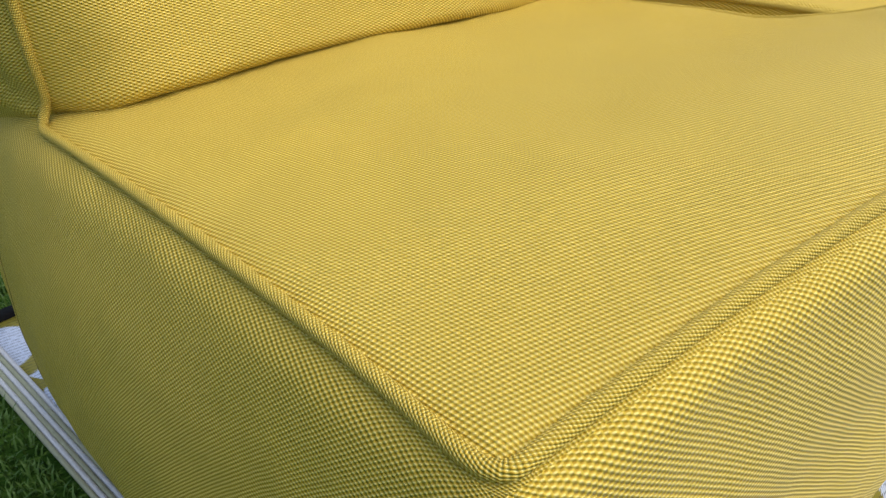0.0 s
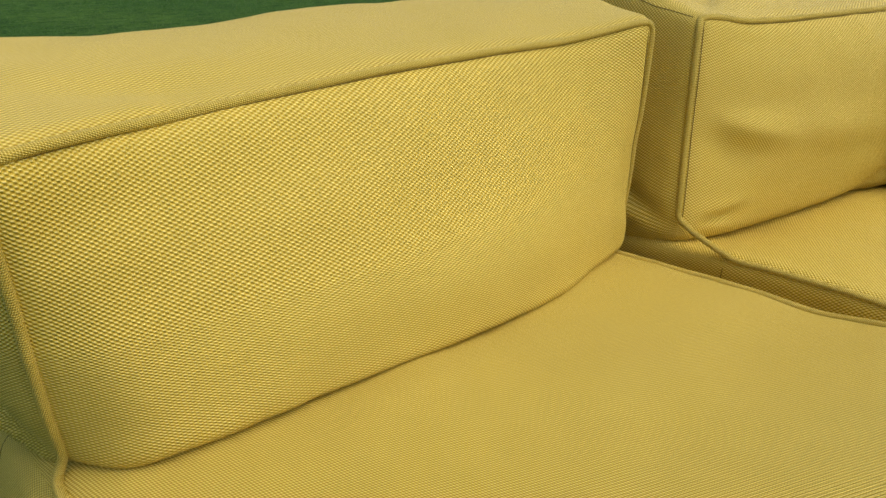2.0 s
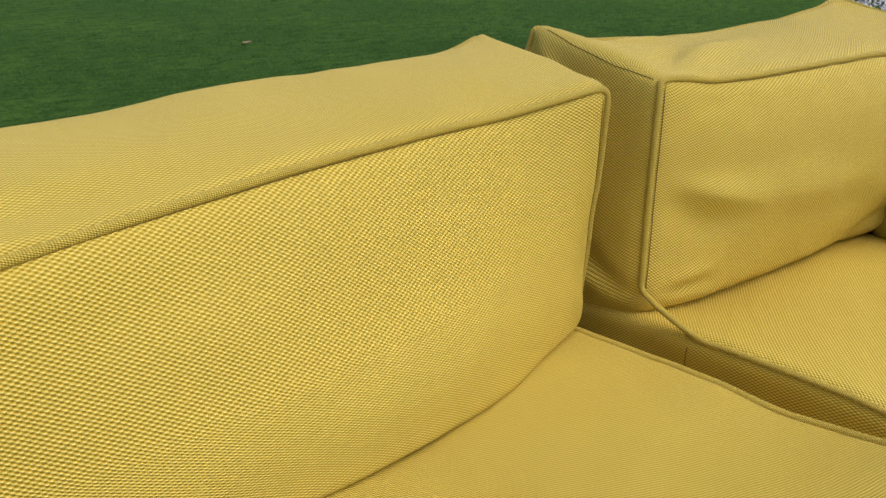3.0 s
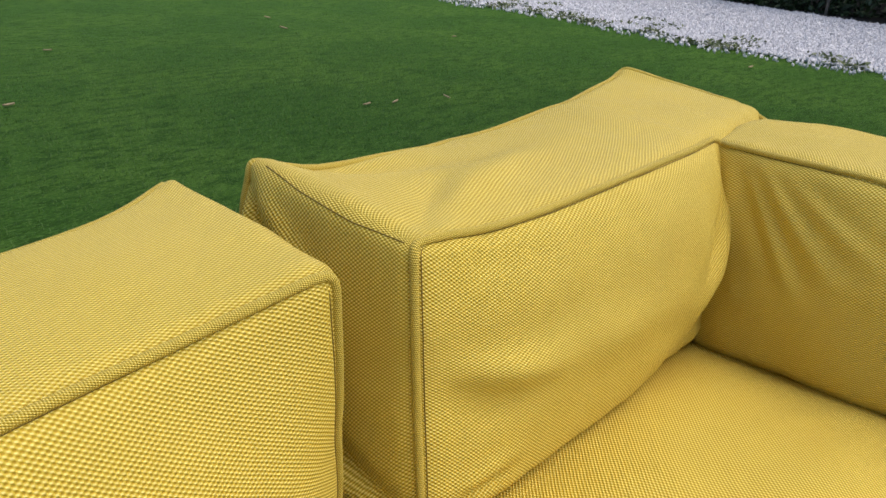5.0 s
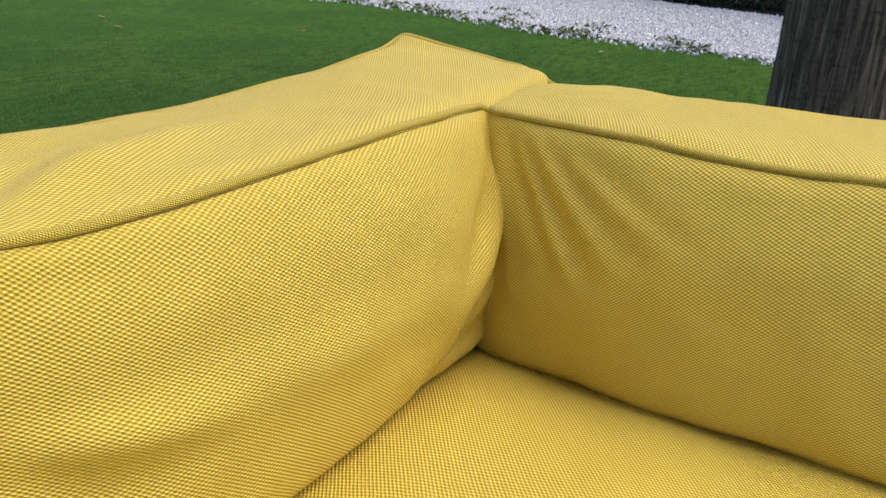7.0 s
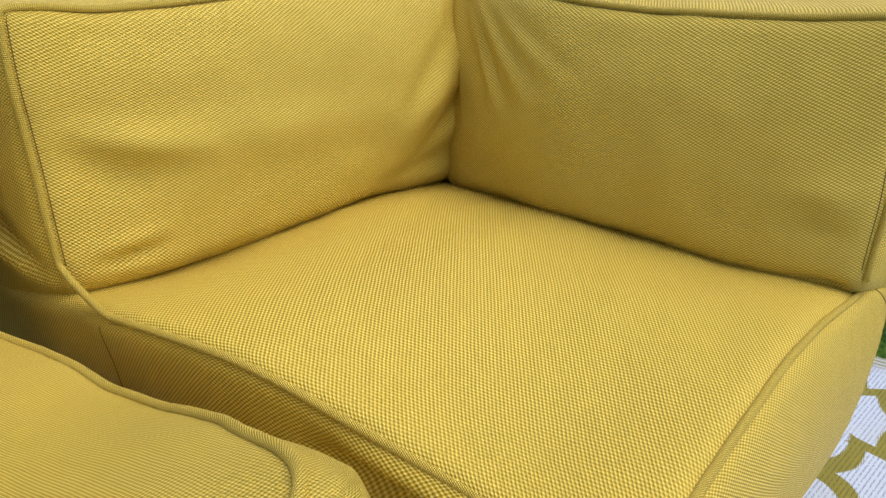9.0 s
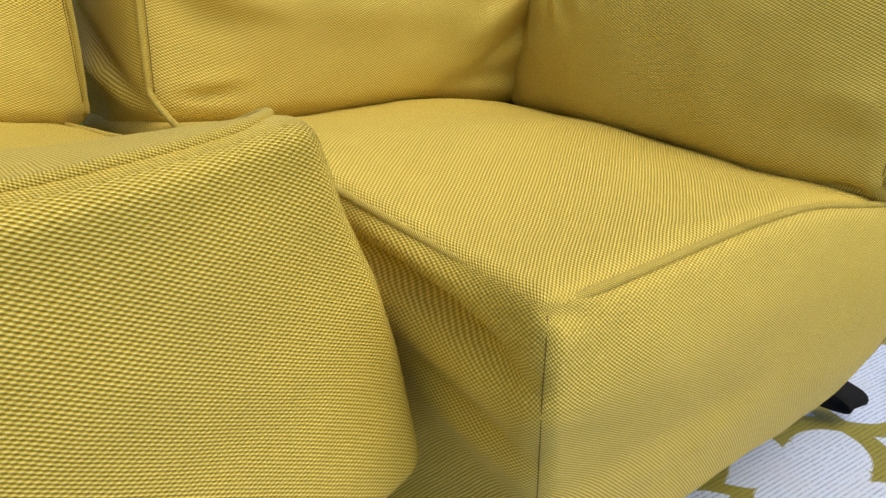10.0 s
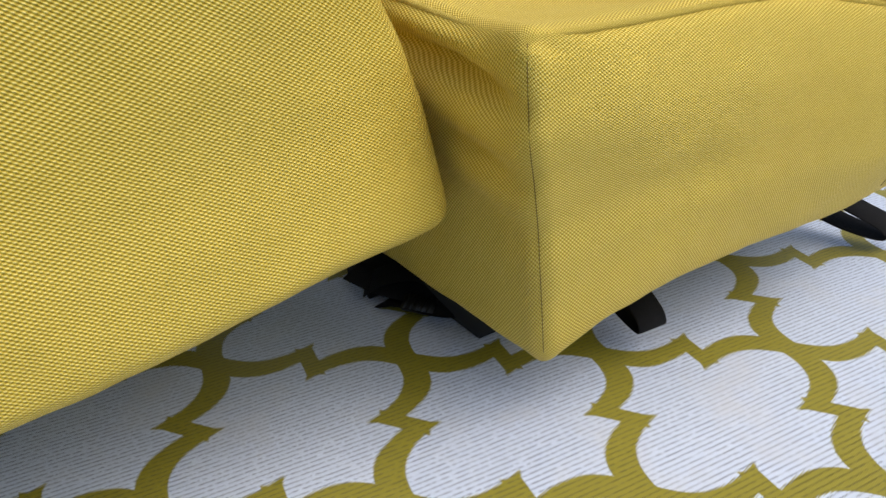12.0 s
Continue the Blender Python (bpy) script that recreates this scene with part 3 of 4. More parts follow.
def corner_module():
    sofa = thing("corner_sofa_module", "mustard yellow woven corner sofa module with two creased padded sides", "sofa module", "sofa modules on the rug")

    def crown(P, q):
        # the cover is pulled in and up under the bottom edge
        low = max(0.0, 0.3 - q[2]) / 0.3
        P.z += 0.010 * low * (1 - q[0]) * math.sin(math.pi * min(1.0, max(0.0, q[1]))) ** 0.6
        P.x += 0.03 * low * (0.5 - q[0])
        P.y += 0.03 * low * (0.5 - q[1])
        return P

    seat = Cushion(box((0.094, 0.042, 0.071), (0.81, 0.055, 0.118), (0.055, 0.78, 0.08), (0.83, 0.80, 0.05),
                       (0.016, -0.006, 0.457), (0.80, 0.006, 0.372), (-0.004, 0.78, 0.420), (0.83, 0.80, 0.36)),
                   0.022, {(2, 1): 0.012, (1, 0): 0.026, (0, 0): -0.008, (0, 1): 0.02}, warp=crown, rough=0.0035, seed=11.0, weave=(1.05, 1.12, 0.95), turn=(0, 0, 78),
                   edges={(1, 2): [(0.14, (0.036, 0.102, 0.446)), (0.28, (0.034, 0.210, 0.453)), (0.42, (0.017, 0.317, 0.471)), (0.56, (0.004, 0.431, 0.466)), (0.71, (-0.001, 0.548, 0.449))],
                          (0, 2): [(0.12, (0.104, 0.008, 0.448)), (0.37, (0.302, 0.016, 0.447)), (0.50, (0.404, 0.017, 0.439)), (0.63, (0.505, 0.013, 0.422))],
                          (0, 0): [(0.15, (0.186, 0.028, 0.120)), (0.44, (0.401, 0.024, 0.138)), (0.74, (0.616, 0.026, 0.132))],
                          (2, 0): [(0.36, (0.066, 0.028, 0.250)), (0.55, (0.045, 0.013, 0.313)), (0.74, (0.024, -0.002, 0.371))]},
                   folds=[((0.02, 0.25, 0.412), (0.03, 0.02, 0.388), 0.013, -0.026), ((0.02, 0.22, 0.436), (0.03, 0.05, 0.418), 0.012, 0.007), ((0.02, 0.22, 0.362), (0.03, 0.03, 0.345), 0.020, 0.006),
                          ((0.03, 0.18, 0.335), (0.04, 0.03, 0.322), 0.016, -0.010), ((0.03, 0.16, 0.300), (0.05, 0.03, 0.285), 0.018, 0.007),
                          ((0.01, -0.005, 0.452), (0.06, -0.015, 0.436), 0.009, -0.006),
                          ((0.03, -0.005, 0.468), (0.07, -0.012, 0.452), 0.009, 0.005), ((-0.02, 0.30, 0.30), (-0.02, 0.16, 0.25), 0.03, 0.009),
                          ((-0.02, 0.56, 0.45), (0.24, 0.55, 0.45), 0.05, -0.013), ((0.30, 0.50, 0.45), (0.52, 0.52, 0.45), 0.10, 0.009)])
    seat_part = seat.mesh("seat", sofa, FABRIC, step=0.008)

    back = Cushion(box((0.012, 0.566, 0.445), (0.83, 0.585, 0.392), (0.0, 0.80, 0.42), (0.83, 0.84, 0.36),
                       (0.014, 0.586, 0.704), (0.828, 0.592, 0.672), (0.018, 0.776, 0.710), (0.828, 0.832, 0.688)),
                   0.020, {(1, 0): 0.036, (2, 1): 0.010, (1, 1): 0.03, (0, 0): 0.01}, warp=ears, rough=0.005, seed=23.0, rests=(seat, 1, 0.0), weave=(1.12, 1.12, 1.12),
                   edges={(0, 2): [(0.15, (0.140, 0.575, 0.691)), (0.36, (0.310, 0.562, 0.693)), (0.57, (0.480, 0.562, 0.688)), (0.705, (0.590, 0.580, 0.675))],
                          (0, 3): [(0.17, (0.164, 0.766, 0.699)), (0.34, (0.299, 0.770, 0.687)), (0.68, (0.570, 0.791, 0.686))],
                          (0, 0): [(0.13, (0.121, 0.550, 0.430)), (0.38, (0.330, 0.534, 0.430)), (0.53, (0.438, 0.534, 0.430)), (0.66, (0.545, 0.548, 0.419))],
                          (2, 0): [(0.40, (0.012, 0.576, 0.560)), (0.76, (0.010, 0.580, 0.643))]},
                   folds=[((0.01, 0.52, 0.600), (0.16, 0.50, 0.562), 0.015, 0.008), ((0.10, 0.52, 0.565), (0.40, 0.50, 0.550), 0.026, 0.005),
                          ((0.06, 0.52, 0.612), (0.36, 0.50, 0.598), 0.026, -0.003), ((0.01, 0.52, 0.575), (0.12, 0.50, 0.535), 0.018, -0.004),
                          ((0.555, 0.55, 0.645), (0.43, 0.50, 0.545), 0.017, -0.008), ((0.575, 0.55, 0.600), (0.42, 0.49, 0.520), 0.022, 0.010),
                          ((0.570, 0.55, 0.540), (0.46, 0.49, 0.485), 0.016, -0.010), ((0.592, 0.56, 0.655), (0.575, 0.54, 0.52), 0.008, 0.003), ((0.015, 0.765, 0.700), (0.008, 0.715, 0.600), 0.009, -0.008), ((0.015, 0.770, 0.690), (0.008, 0.745, 0.590), 0.009, 0.007), ((0.015, 0.750, 0.700), (0.008, 0.670, 0.635), 0.010, 0.006),
                          ((0.005, 0.585, 0.462), (0.0, 0.74, 0.545), 0.013, -0.010), ((0.005, 0.585, 0.455), (0.0, 0.77, 0.495), 0.013, 0.010),
                          ((0.572, 0.56, 0.655), (0.555, 0.54, 0.56), 0.008, -0.003), ((0.54, 0.56, 0.655), (0.50, 0.54, 0.60), 0.012, 0.006),
                          ((0.02, 0.53, 0.690), (0.07, 0.53, 0.655), 0.008, 0.004), ((0.03, 0.53, 0.695), (0.10, 0.53, 0.672), 0.008, -0.004),
                          ((0.02, 0.53, 0.465), (0.10, 0.52, 0.470), 0.008, -0.006), ((0.02, 0.53, 0.480), (0.12, 0.52, 0.488), 0.010, 0.005),
                          ((0.58, 0.53, 0.47), (0.40, 0.50, 0.455), 0.02, -0.010), ((0.03, 0.60, 0.71), (0.13, 0.66, 0.715), 0.016, -0.008),
                          ((0.06, 0.62, 0.71), (0.30, 0.66, 0.71), 0.02, 0.008), ((0.05, 0.77, 0.715), (0.20, 0.70, 0.71), 0.030, -0.014)])
    back_part = back.mesh("back_cushion", sofa, FABRIC, step=0.007)
    arm = Cushion(box((0.522, 0.004, 0.410), (0.80, 0.01, 0.36), (0.544, 0.556, 0.402), (0.83, 0.60, 0.36),
                      (0.585, 0.008, 0.682), (0.806, 0.02, 0.668), (0.590, 0.588, 0.674), (0.812, 0.60, 0.664)),
                  0.022, {(0, 0): 0.030, (2, 1): 0.014, (0, 1): 0.03, (1, 0): 0.01}, rough=0.005, seed=31.0, rests=(seat, 0, 0.001), weave=(1.12, 1.12, 1.12),
                  edges={(1, 2): [(0.22, (0.556, 0.137, 0.673)), (0.42, (0.540, 0.252, 0.671)), (0.62, (0.540, 0.366, 0.673)), (0.82, (0.556, 0.477, 0.678))],
                         (1, 0): [(0.18, (0.512, 0.102, 0.405)), (0.38, (0.499, 0.215, 0.405)), (0.59, (0.495, 0.328, 0.405)), (0.80, (0.513, 0.442, 0.405))]},
                  folds=[((0.56, 0.556, 0.660), (0.53, 0.505, 0.500), 0.008, 0.0045), ((0.56, 0.540, 0.664), (0.53, 0.456, 0.531), 0.008, -0.005),
                         ((0.56, 0.536, 0.668), (0.53, 0.438, 0.535), 0.008, 0.0045), ((0.56, 0.531, 0.671), (0.53, 0.419, 0.540), 0.008, -0.005),
                         ((0.56, 0.524, 0.672), (0.53, 0.398, 0.555), 0.008, 0.0045), ((0.56, 0.517, 0.673), (0.53, 0.377, 0.570), 0.009, -0.003),
                         ((0.56, 0.508, 0.672), (0.53, 0.355, 0.582), 0.010, 0.003), ((0.56, 0.498, 0.670), (0.53, 0.333, 0.594), 0.010, -0.003),
                         ((0.60, 0.03, 0.47), (0.58, 0.12, 0.46), 0.012, -0.005), ((0.60, 0.03, 0.50), (0.58, 0.13, 0.50), 0.014, 0.004)])
    arm_part = arm.mesh("arm_cushion", sofa, FABRIC, step=0.006)
    r = 0.0036
    tube("back_piping", [arm.place((0.03, 0.985, 1), -0.004)] + back.edge([(0.712, 0, 1), (0, 0, 1), (0, 0, 0.08)], lift=0.0015) + seat.edge([(0.004, 0.635, 1), (0.003, 0.34, 1)], lift=0.0006) + [seat.place((0.002, v / 100, 1), lerp(0.0006, -0.0034, (34 - v) / 22)) for v in range(33, 11, -1)] + [seat.place((0, 0.09, 1), -0.008)], r, CORD, back_part, wobble=0.05)
    tube("front_piping", [seat.place((0.02, 0, 1), -0.007), seat.place((0.045, 0, 1), -0.002)] + seat.edge([(0.075, 0, 1), (0.69, 0, 1)], lift=0.0005), r, CORD, seat_part, wobble=0.05)
    # dark tubes drawn as groove shade along the back and arm piping
    tube("groove_shade", back.edge([(0.72, 0, 0.980), (0.010, 0, 0.980), (0.009, 0, 0.10)], lift=0.0002), 0.0005, THREAD_AND_SHADE, back_part, sides=6)
    tube("groove_shade", arm.edge([(0, 0.95, 0.980), (0, 0.022, 0.980), (0, 0.016, 0.10)], lift=0.0002), 0.0005, THREAD_AND_SHADE, arm_part, sides=6)
    tube("side_seam", seat.edge([(0, 0.645, 0.96), (0, 0.655, 0.45)], lift=0.0002), 0.0005, THREAD_AND_SHADE, seat_part, sides=6)
    tube("rear_piping", back.edge([(0, 1, 0.3), (0, 1, 1), (1, 1, 1), (1, 0.16, 1)], lift=0.0015) + [arm.place((0.95, 0.93, 1), -0.012)], r, CORD, back_part, wobble=0.05)
    tube("arm_piping", arm.edge([(0, 0, 0.06), (0, 0, 1), (0, 0.97, 1)], lift=0.0015), r, CORD, arm_part, wobble=0.05)
    tube("corner_seam", seat.edge([(0, 0, 0.98), (0, 0, 0.06)]), 0.0005, THREAD_AND_SHADE, seat_part, sides=6)
    tube("back_side_seam", back.edge([(0, 0.06, 0.975), (0, 0.3, 0.955), (0, 0.62, 0.962), (0, 0.85, 0.985)]), 0.0006, THREAD_AND_SHADE, back_part, sides=6)
    tube("arm_side_seam", seat.edge([(0.75, 0, 0.97), (0.82, 0, 0.80), (0.84, 0, 0.1)]), 0.0008, THREAD_AND_SHADE, seat_part, sides=6)
    slab("support_block", (0.16, 0.24, -0.001), (0.68, 0.68, 0.07), BASE, sofa)
    # webbing tabs that hang out under the front edge
    ribbon("connector_strap", [(0.328, 0.24, 0.105), (0.321, 0.17, 0.090), (0.313, 0.115, 0.072), (0.306, 0.086, 0.058), (0.307, 0.088, 0.044), (0.316, 0.14, 0.050), (0.326, 0.22, 0.075)],
           0.042, 0.0032, (1.0, -0.12, 0.05), WEBBING, sofa, "black webbing loop")
    ribbon("connector_strap", [(0.760, 0.26, 0.110), (0.775, 0.20, 0.092), (0.795, 0.13, 0.068), (0.815, 0.070, 0.045), (0.817, 0.068, 0.028), (0.800, 0.12, 0.032), (0.780, 0.19, 0.050)],
           0.044, 0.0032, (1.0, -0.25, 0.05), WEBBING, sofa, "black webbing loop")
    return sofa


armless_module()
corner_module()


def strap_buckle():
    st = thing("strap_and_buckle", "tangled black webbing strap with a ribbed plastic buckle on the rug", "strap")
    # straps, stacked wide so their black also stands in for the gap's shade
    ribbon("strap", [(0.00, 0.46, 0.070), (0.03, 0.40, 0.050), (0.06, 0.36, 0.042), (0.09, 0.30, 0.030), (0.14, 0.25, 0.040), (0.20, 0.24, 0.070)], 0.055, 0.003, (0.6, 0.6, 0.35), WEBBING, st)
    ribbon("strap", [(0.02, 0.385, 0.010), (0.04, 0.35, 0.022), (0.08, 0.29, 0.014), (0.15, 0.25, 0.004)], 0.050, 0.003, (0.5, 0.7, -0.3), WEBBING, st)
    ribbon("strap", [(0.02, 0.45, 0.004), (0.06, 0.41, 0.035), (0.12, 0.35, 0.028), (0.19, 0.30, 0.010)], 0.055, 0.003, (0.6, 0.7, 0.4), WEBBING, st)
    ribbon("strap", [(0.01, 0.43, 0.035), (0.03, 0.40, 0.075), (0.08, 0.37, 0.085), (0.13, 0.33, 0.060), (0.12, 0.28, 0.030)], 0.060, 0.003, (0.5, 0.8, 0.2), WEBBING, st)
    ribbon("strap", [(0.01, 0.50, 0.030), (0.08, 0.46, 0.075), (0.15, 0.42, 0.080), (0.21, 0.36, 0.050)], 0.060, 0.003, (0.5, 0.8, 0.3), WEBBING, st)
    spot = pose(0.058, 0.318, 0.030, 22, 10, -48)
    bk = slab("buckle", (-0.030, -0.020, -0.007), (0.030, 0.020, 0.007), PLASTIC, st, 0.003)
    bk.matrix_basis = spot
    for i in range(5):
        slab("buckle_rib", (-0.026 + i * 0.011, -0.019, 0.0055), (-0.021 + i * 0.011, 0.019, 0.0095), PLASTIC, bk, 0.001)
    st.location = (0.088, 0.105, -0.002)
    st.scale = (0.78, 0.74, 0.55)


strap_buckle()


# ---- garden beyond ----
def strip_edge(y):
    """x of the pebble strip's near edge at y."""
    return 5.85 + 0.31 * y + 0.10 * math.sin(y * 1.7) + 0.04 * math.sin(y * 6.1)


def far_edge(y):
    return 9.1 + 0.52 * y


def build_pebbles():
    bm = bmesh.new()
    ys = [-3 + 0.25 * i for i in range(73)]
    a = [bm.verts.new((strip_edge(y) + 0.03, y, -0.006)) for y in ys]
    b = [bm.verts.new((far_edge(y) + 0.15, y, -0.006)) for y in ys]
    for i in range(len(ys) - 1):
        bm.faces.new((a[i], b[i], b[i + 1], a[i + 1]))
    tagged(part("pebble_bed", bm, SOIL), "pale grit under white pebbles beside the lawn", "gravel", kind="structure")
    rnd = random.Random(5)
    bv = [Vector(v) for v in ((1, 0, 0), (-1, 0, 0), (0, 1, 0), (0, -1, 0), (0, 0, 1), (0, 0, -1))]
    bf = [(0, 2, 4), (2, 1, 4), (1, 3, 4), (3, 0, 4), (2, 0, 5), (1, 2, 5), (3, 1, 5), (0, 3, 5)]
    verts, faces = [], []
    for i in range(62000):
        y = rnd.uniform(-0.5, 9.5)
        t = rnd.random() ** 1.3
        x = lerp(strip_edge(y), far_edge(y), t)
        if rnd.random() < 0.02:
            x = strip_edge(y) - rnd.random() ** 2 * 0.35
        s = rnd.uniform(0.010, 0.022)
        m = Matrix.Translation((x, y, s * 0.4)) @ Euler((rnd.uniform(0, 6), rnd.uniform(0, 6), rnd.uniform(0, 6))).to_matrix().to_4x4() @ Matrix.Diagonal((s * rnd.uniform(0.9, 1.5), s * rnd.uniform(0.7, 1.1), s * rnd.uniform(0.5, 0.8), 1))
        o = len(verts)
        verts += [tuple(m @ (v * rnd.uniform(0.85, 1.12))) for v in bv]
        faces += [tuple(o + k for k in f) for f in bf]
    ob = mesh_from("pebbles", verts, faces, STONE, smooth=False)
    tagged(ob, "loose white pebbles in a wide strip", "pebbles", kind="stuff")


def leaf_cloud(name, label, category, spots, size, material, count, seed, kind="stuff"):
    rnd = random.Random(seed)
    verts, faces = [], []
    for _ in range(count):
        (cx, cy, cz), (rx, ry, rz) = rnd.choice(spots)
        d = Vector((rnd.gauss(0, 1), rnd.gauss(0, 1), rnd.gauss(0, 1))).normalized() * rnd.random() ** 0.4
        c = Vector((cx + d.x * rx, cy + d.y * ry, max(0.0, cz + d.z * rz)))
        e = Euler((rnd.uniform(0, 6.3), rnd.uniform(-1, 1), rnd.uniform(0, 6.3))).to_matrix()
        s = size * rnd.uniform(0.6, 1.3)
        o = len(verts)
        for p in ((-1, 0, 0), (-0.3, 0.42, 0.12), (0.4, 0.36, 0.1), (1, 0, -0.1), (0.4, -0.36, 0.1), (-0.3, -0.42, 0.12), (0, 0, 0.02)):
            verts.append(tuple(c + e @ (Vector(p) * s)))
        faces += [(o + 6, o + k, o + (k + 1) % 6) for k in range(6)]
    ob = mesh_from(name, verts, faces, material)
    return tagged(ob, label, category, kind=kind)


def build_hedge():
    # added sheet and ground strip; the hedge's deep shade is put into their near-black
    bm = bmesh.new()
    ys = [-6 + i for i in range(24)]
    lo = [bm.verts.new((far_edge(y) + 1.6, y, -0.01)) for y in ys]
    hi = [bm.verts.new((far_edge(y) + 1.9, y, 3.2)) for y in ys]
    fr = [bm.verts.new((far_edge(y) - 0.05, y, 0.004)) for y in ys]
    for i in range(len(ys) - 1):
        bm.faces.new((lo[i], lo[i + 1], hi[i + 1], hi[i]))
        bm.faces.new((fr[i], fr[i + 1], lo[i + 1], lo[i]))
    tagged(part("backdrop", bm, DARK), "near-black sheet and ground painted as deep shade behind the hedge", "backdrop", kind="structure")
    rnd = random.Random(9)
    spots = []
    for i in range(220):
        y = rnd.uniform(-3, 9)
        spots.append(((far_edge(y) + rnd.uniform(0.30, 1.1), y, 0.12 + 2.2 * rnd.random() ** 1.8), (0.30, 0.4, 0.28)))
    leaf_cloud("hedge", "dense dark green hedge along the pebble strip", "hedge", spots, 0.045, LEAF, 24000, 3)
    spots = []
    for i in range(40):
        y = rnd.uniform(1.5, 7.0)
        spots.append(((strip_edge(y) + rnd.uniform(-0.35, 0.95) ** 2 * 1.1 - 0.1, y, 0.02), (0.14, 0.2, 0.035)))
    leaf_cloud("weeds", "small green weeds between pebbles and lawn", "weeds", spots, 0.022, WEED, 1500, 4)
    for y in (1.15, 2.75, 4.4):
        p = thing("hedge_stake", "thin grey wooden stake in the hedge", "stake", "stakes in the hedge")
        tube("stake", [(far_edge(y) + 0.05, y, -0.02), (far_edge(y) + 0.07, y + 0.01, 0.7), (far_edge(y) + 0.06, y, 1.6)], 0.02, POST, p, wobble=0.2)


def build_trunk():
    tree = thing("tree", "thick tree trunk with dark furrowed grey-brown bark standing in the lawn", "tree")
    cx, cy, n = 3.42, 0.318, 260
    verts, faces = [], []
    rows = 70
    for i in range(rows + 1):
        z = -0.05 + 3.4 * i / rows
        r0 = 0.265 + 0.035 * math.exp(-max(z, 0) / 0.25) - 0.010 * z
        for k in range(n):
            a = 2 * math.pi * k / n
            ridge = noise.noise(Vector((math.cos(a) * 11, math.sin(a) * 11, z * 0.7)))
            fine = noise.noise(Vector((math.cos(a) * 26, math.sin(a) * 26, z * 2.0)))
            r = r0 + 0.012 * abs(ridge) + 0.010 * fine
            verts.append((cx + r * math.cos(a), cy + 0.03 * z + r * math.sin(a), z))
    for i in range(rows):
        for k in range(n):
            faces.append((i * n + k, i * n + (k + 1) % n, (i + 1) * n + (k + 1) % n, (i + 1) * n + k))
    faces.append(tuple(rows * n + k for k in range(n)))
    mesh_from("trunk", verts, faces, BARK, tree)
    # limbs and crown, above the view
    for (dx, dy, dz) in ((1.2, 0.5, 1.6), (-0.9, 0.8, 1.8), (0.2, -1.3, 1.7)):
        o = Vector((cx, cy + 0.22, 3.2))
        tube("limb", [o, o + Vector((dx * 0.35, dy * 0.35, dz * 0.5)), o + Vector((dx, dy, dz))], 0.09, BARK, tree, wobble=0.2)
    rnd = random.Random(12)
    spots = [((cx + rnd.uniform(-1.6, 1.6), cy + rnd.uniform(-1.6, 1.6), rnd.uniform(4.2, 6.0)), (0.6, 0.6, 0.4)) for _ in range(40)]
    crown = leaf_cloud("crown", "", "", spots, 0.07, LEAF, 3500, 8, kind="")
    crown.parent = tree


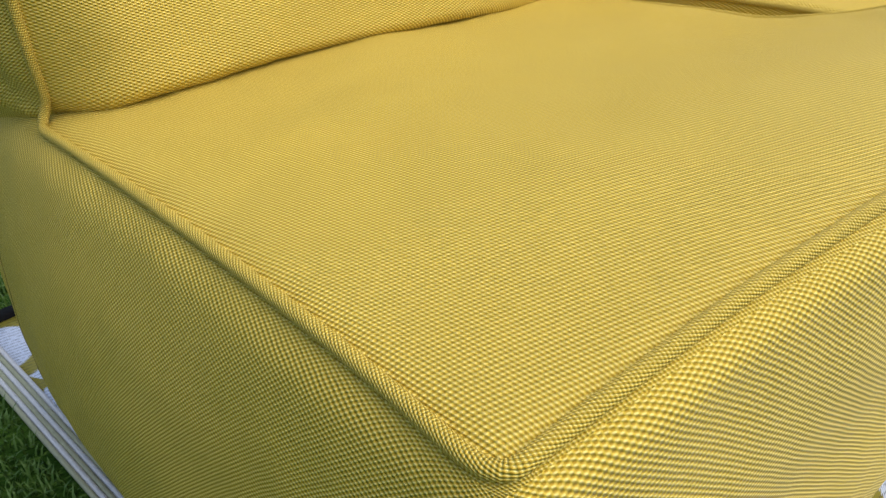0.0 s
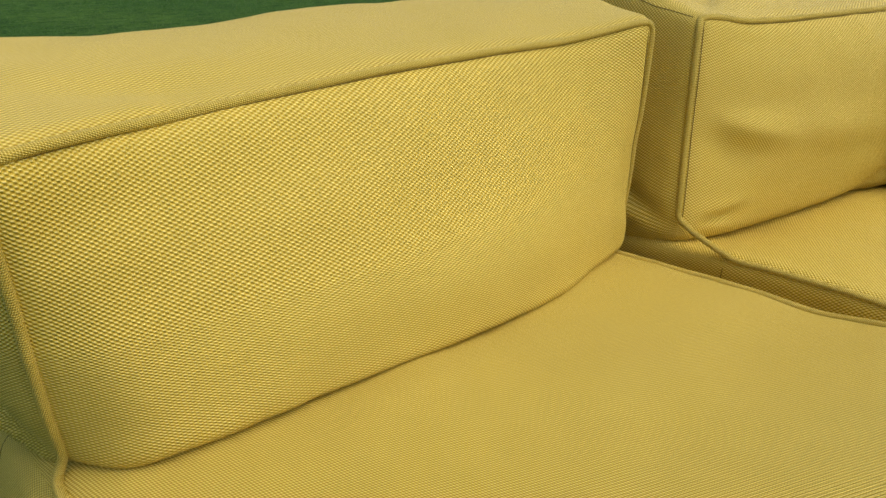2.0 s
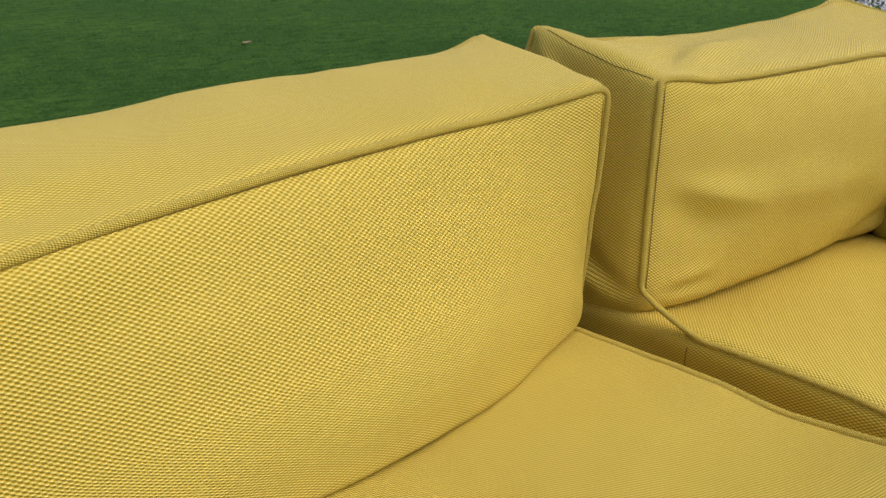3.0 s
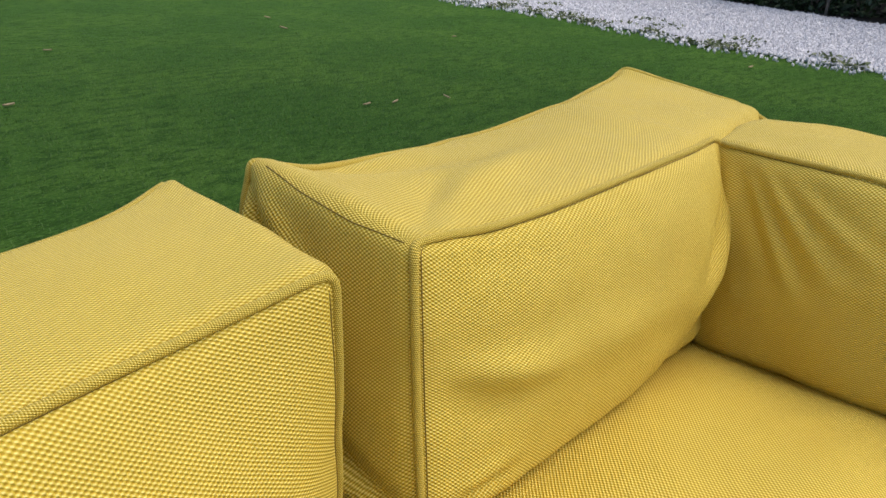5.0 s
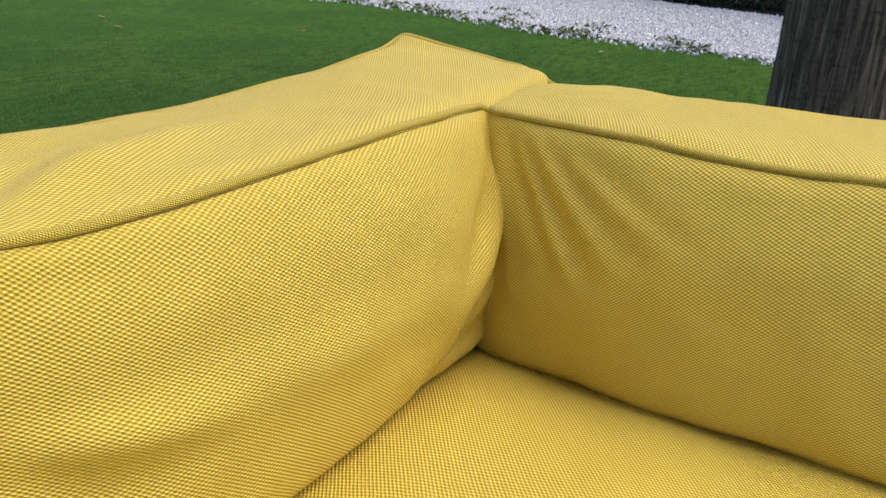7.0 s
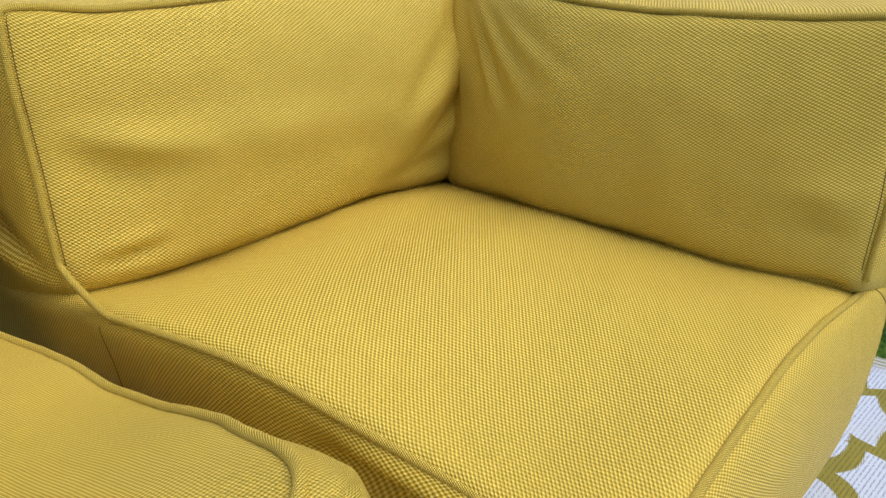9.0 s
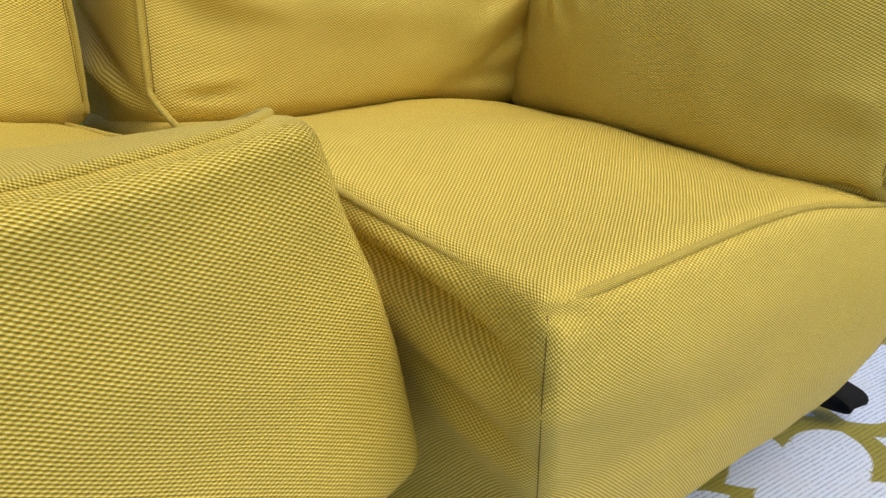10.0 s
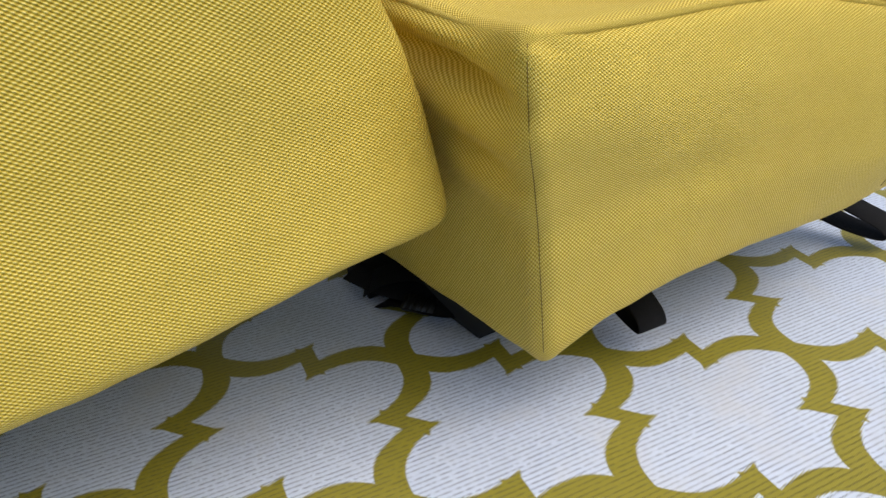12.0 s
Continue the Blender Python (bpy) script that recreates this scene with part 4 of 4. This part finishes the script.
def build_litter():
    rnd = random.Random(21)
    for (x, y) in ((2.623, 3.084), (2.784, 3.026), (4.62, 6.25), (5.17, 8.57), (3.10, 2.925), (4.25, 5.6), (1.3, 4.2), (5.71, 2.08), (2.2, 5.6), (5.1, 4.4)):
        leaf = thing("fallen_leaf", "small dry curled tan leaf on the lawn", "leaf", "dry leaves on the lawn")
        s = rnd.uniform(0.022, 0.038)
        bm = bmesh.new()
        cols = []
        for i in range(7):
            t = i / 6
            w = math.sin(math.pi * min(1, t * 0.94 + 0.03)) * 0.42
            cols.append([bm.verts.new(((t - 0.5) * 2 * s, v * w * s, (0.25 * v * v + 0.3 * (t - 0.5) ** 2) * s)) for v in (-1, -0.5, 0, 0.5, 1)])
        for a, b in zip(cols, cols[1:]):
            for k in range(4):
                bm.faces.new((a[k], a[k + 1], b[k + 1], b[k]))
        ext = bmesh.ops.extrude_face_region(bm, geom=bm.faces[:])
        for v in [e for e in ext["geom"] if isinstance(e, bmesh.types.BMVert)]:
            v.co.z += 0.0012
        blade = part("blade", bm, DRY, leaf)
        leaf.matrix_basis = pose(x, y, -0.004, rnd.uniform(-12, 12), rnd.uniform(-12, 12), rnd.uniform(0, 360))


def build_grass():
    """Blades where the lawn is seen close by and behind the sofa."""
    rnd = random.Random(17)
    verts, faces = [], []
    ct, st = math.cos(radians(RUG_TURN)), math.sin(radians(RUG_TURN))

    def blades(n, x0, x1, y0, y1, h, mid, reach):
        for _ in range(n):
            x, y = rnd.uniform(x0, x1), rnd.uniform(y0, y1)
            # thinning out away from the middle
            if rnd.random() > math.exp(-((x - mid[0]) ** 2 + (y - mid[1]) ** 2) / reach ** 2):
                continue
            u, v = x * ct + y * st, y * ct - x * st
            if RUG_X[0] - 0.042 < u < RUG_X[1] + 0.042 and RUG_Y[0] < v < RUG_Y[1] + 0.024:
                continue
            if x > strip_edge(y) + 0.05:
                continue
            a, b = rnd.uniform(0, 6.28), rnd.uniform(0.2, 1.0)
            w, L = h * 0.09, h * rnd.uniform(0.6, 1.2)
            dx, dy = math.cos(a), math.sin(a)
            o = len(verts)
            verts.extend([(x - dy * w, y + dx * w, -0.014), (x + dy * w, y - dx * w, -0.014),
                          (x + dx * L * b * 0.35 + dy * w * 0.7, y + dy * L * b * 0.35 - dx * w * 0.7, -0.012 + L * 0.6),
                          (x + dx * L * b * 0.35 - dy * w * 0.7, y + dy * L * b * 0.35 + dx * w * 0.7, -0.012 + L * 0.6),
                          (x + dx * L * b, y + dy * L * b, -0.012 + L * 0.9)])
            faces.extend([(o, o + 1, o + 2, o + 3), (o + 3, o + 2, o + 4)])

    blades(150000, -2.4, -0.55, -0.8, 2.6, 0.018, (-0.9, 0.9), 0.9)
    blades(150000, -2.0, 8.0, 0.5, 9.0, 0.015, (2.6, 3.2), 2.6)
    ob = mesh_from("grass", verts, faces, BLADE, smooth=False)
    tagged(ob, "short green grass blades", "grass", kind="stuff")


build_trunk()
build_litter()
build_hedge()
build_pebbles()
build_grass()
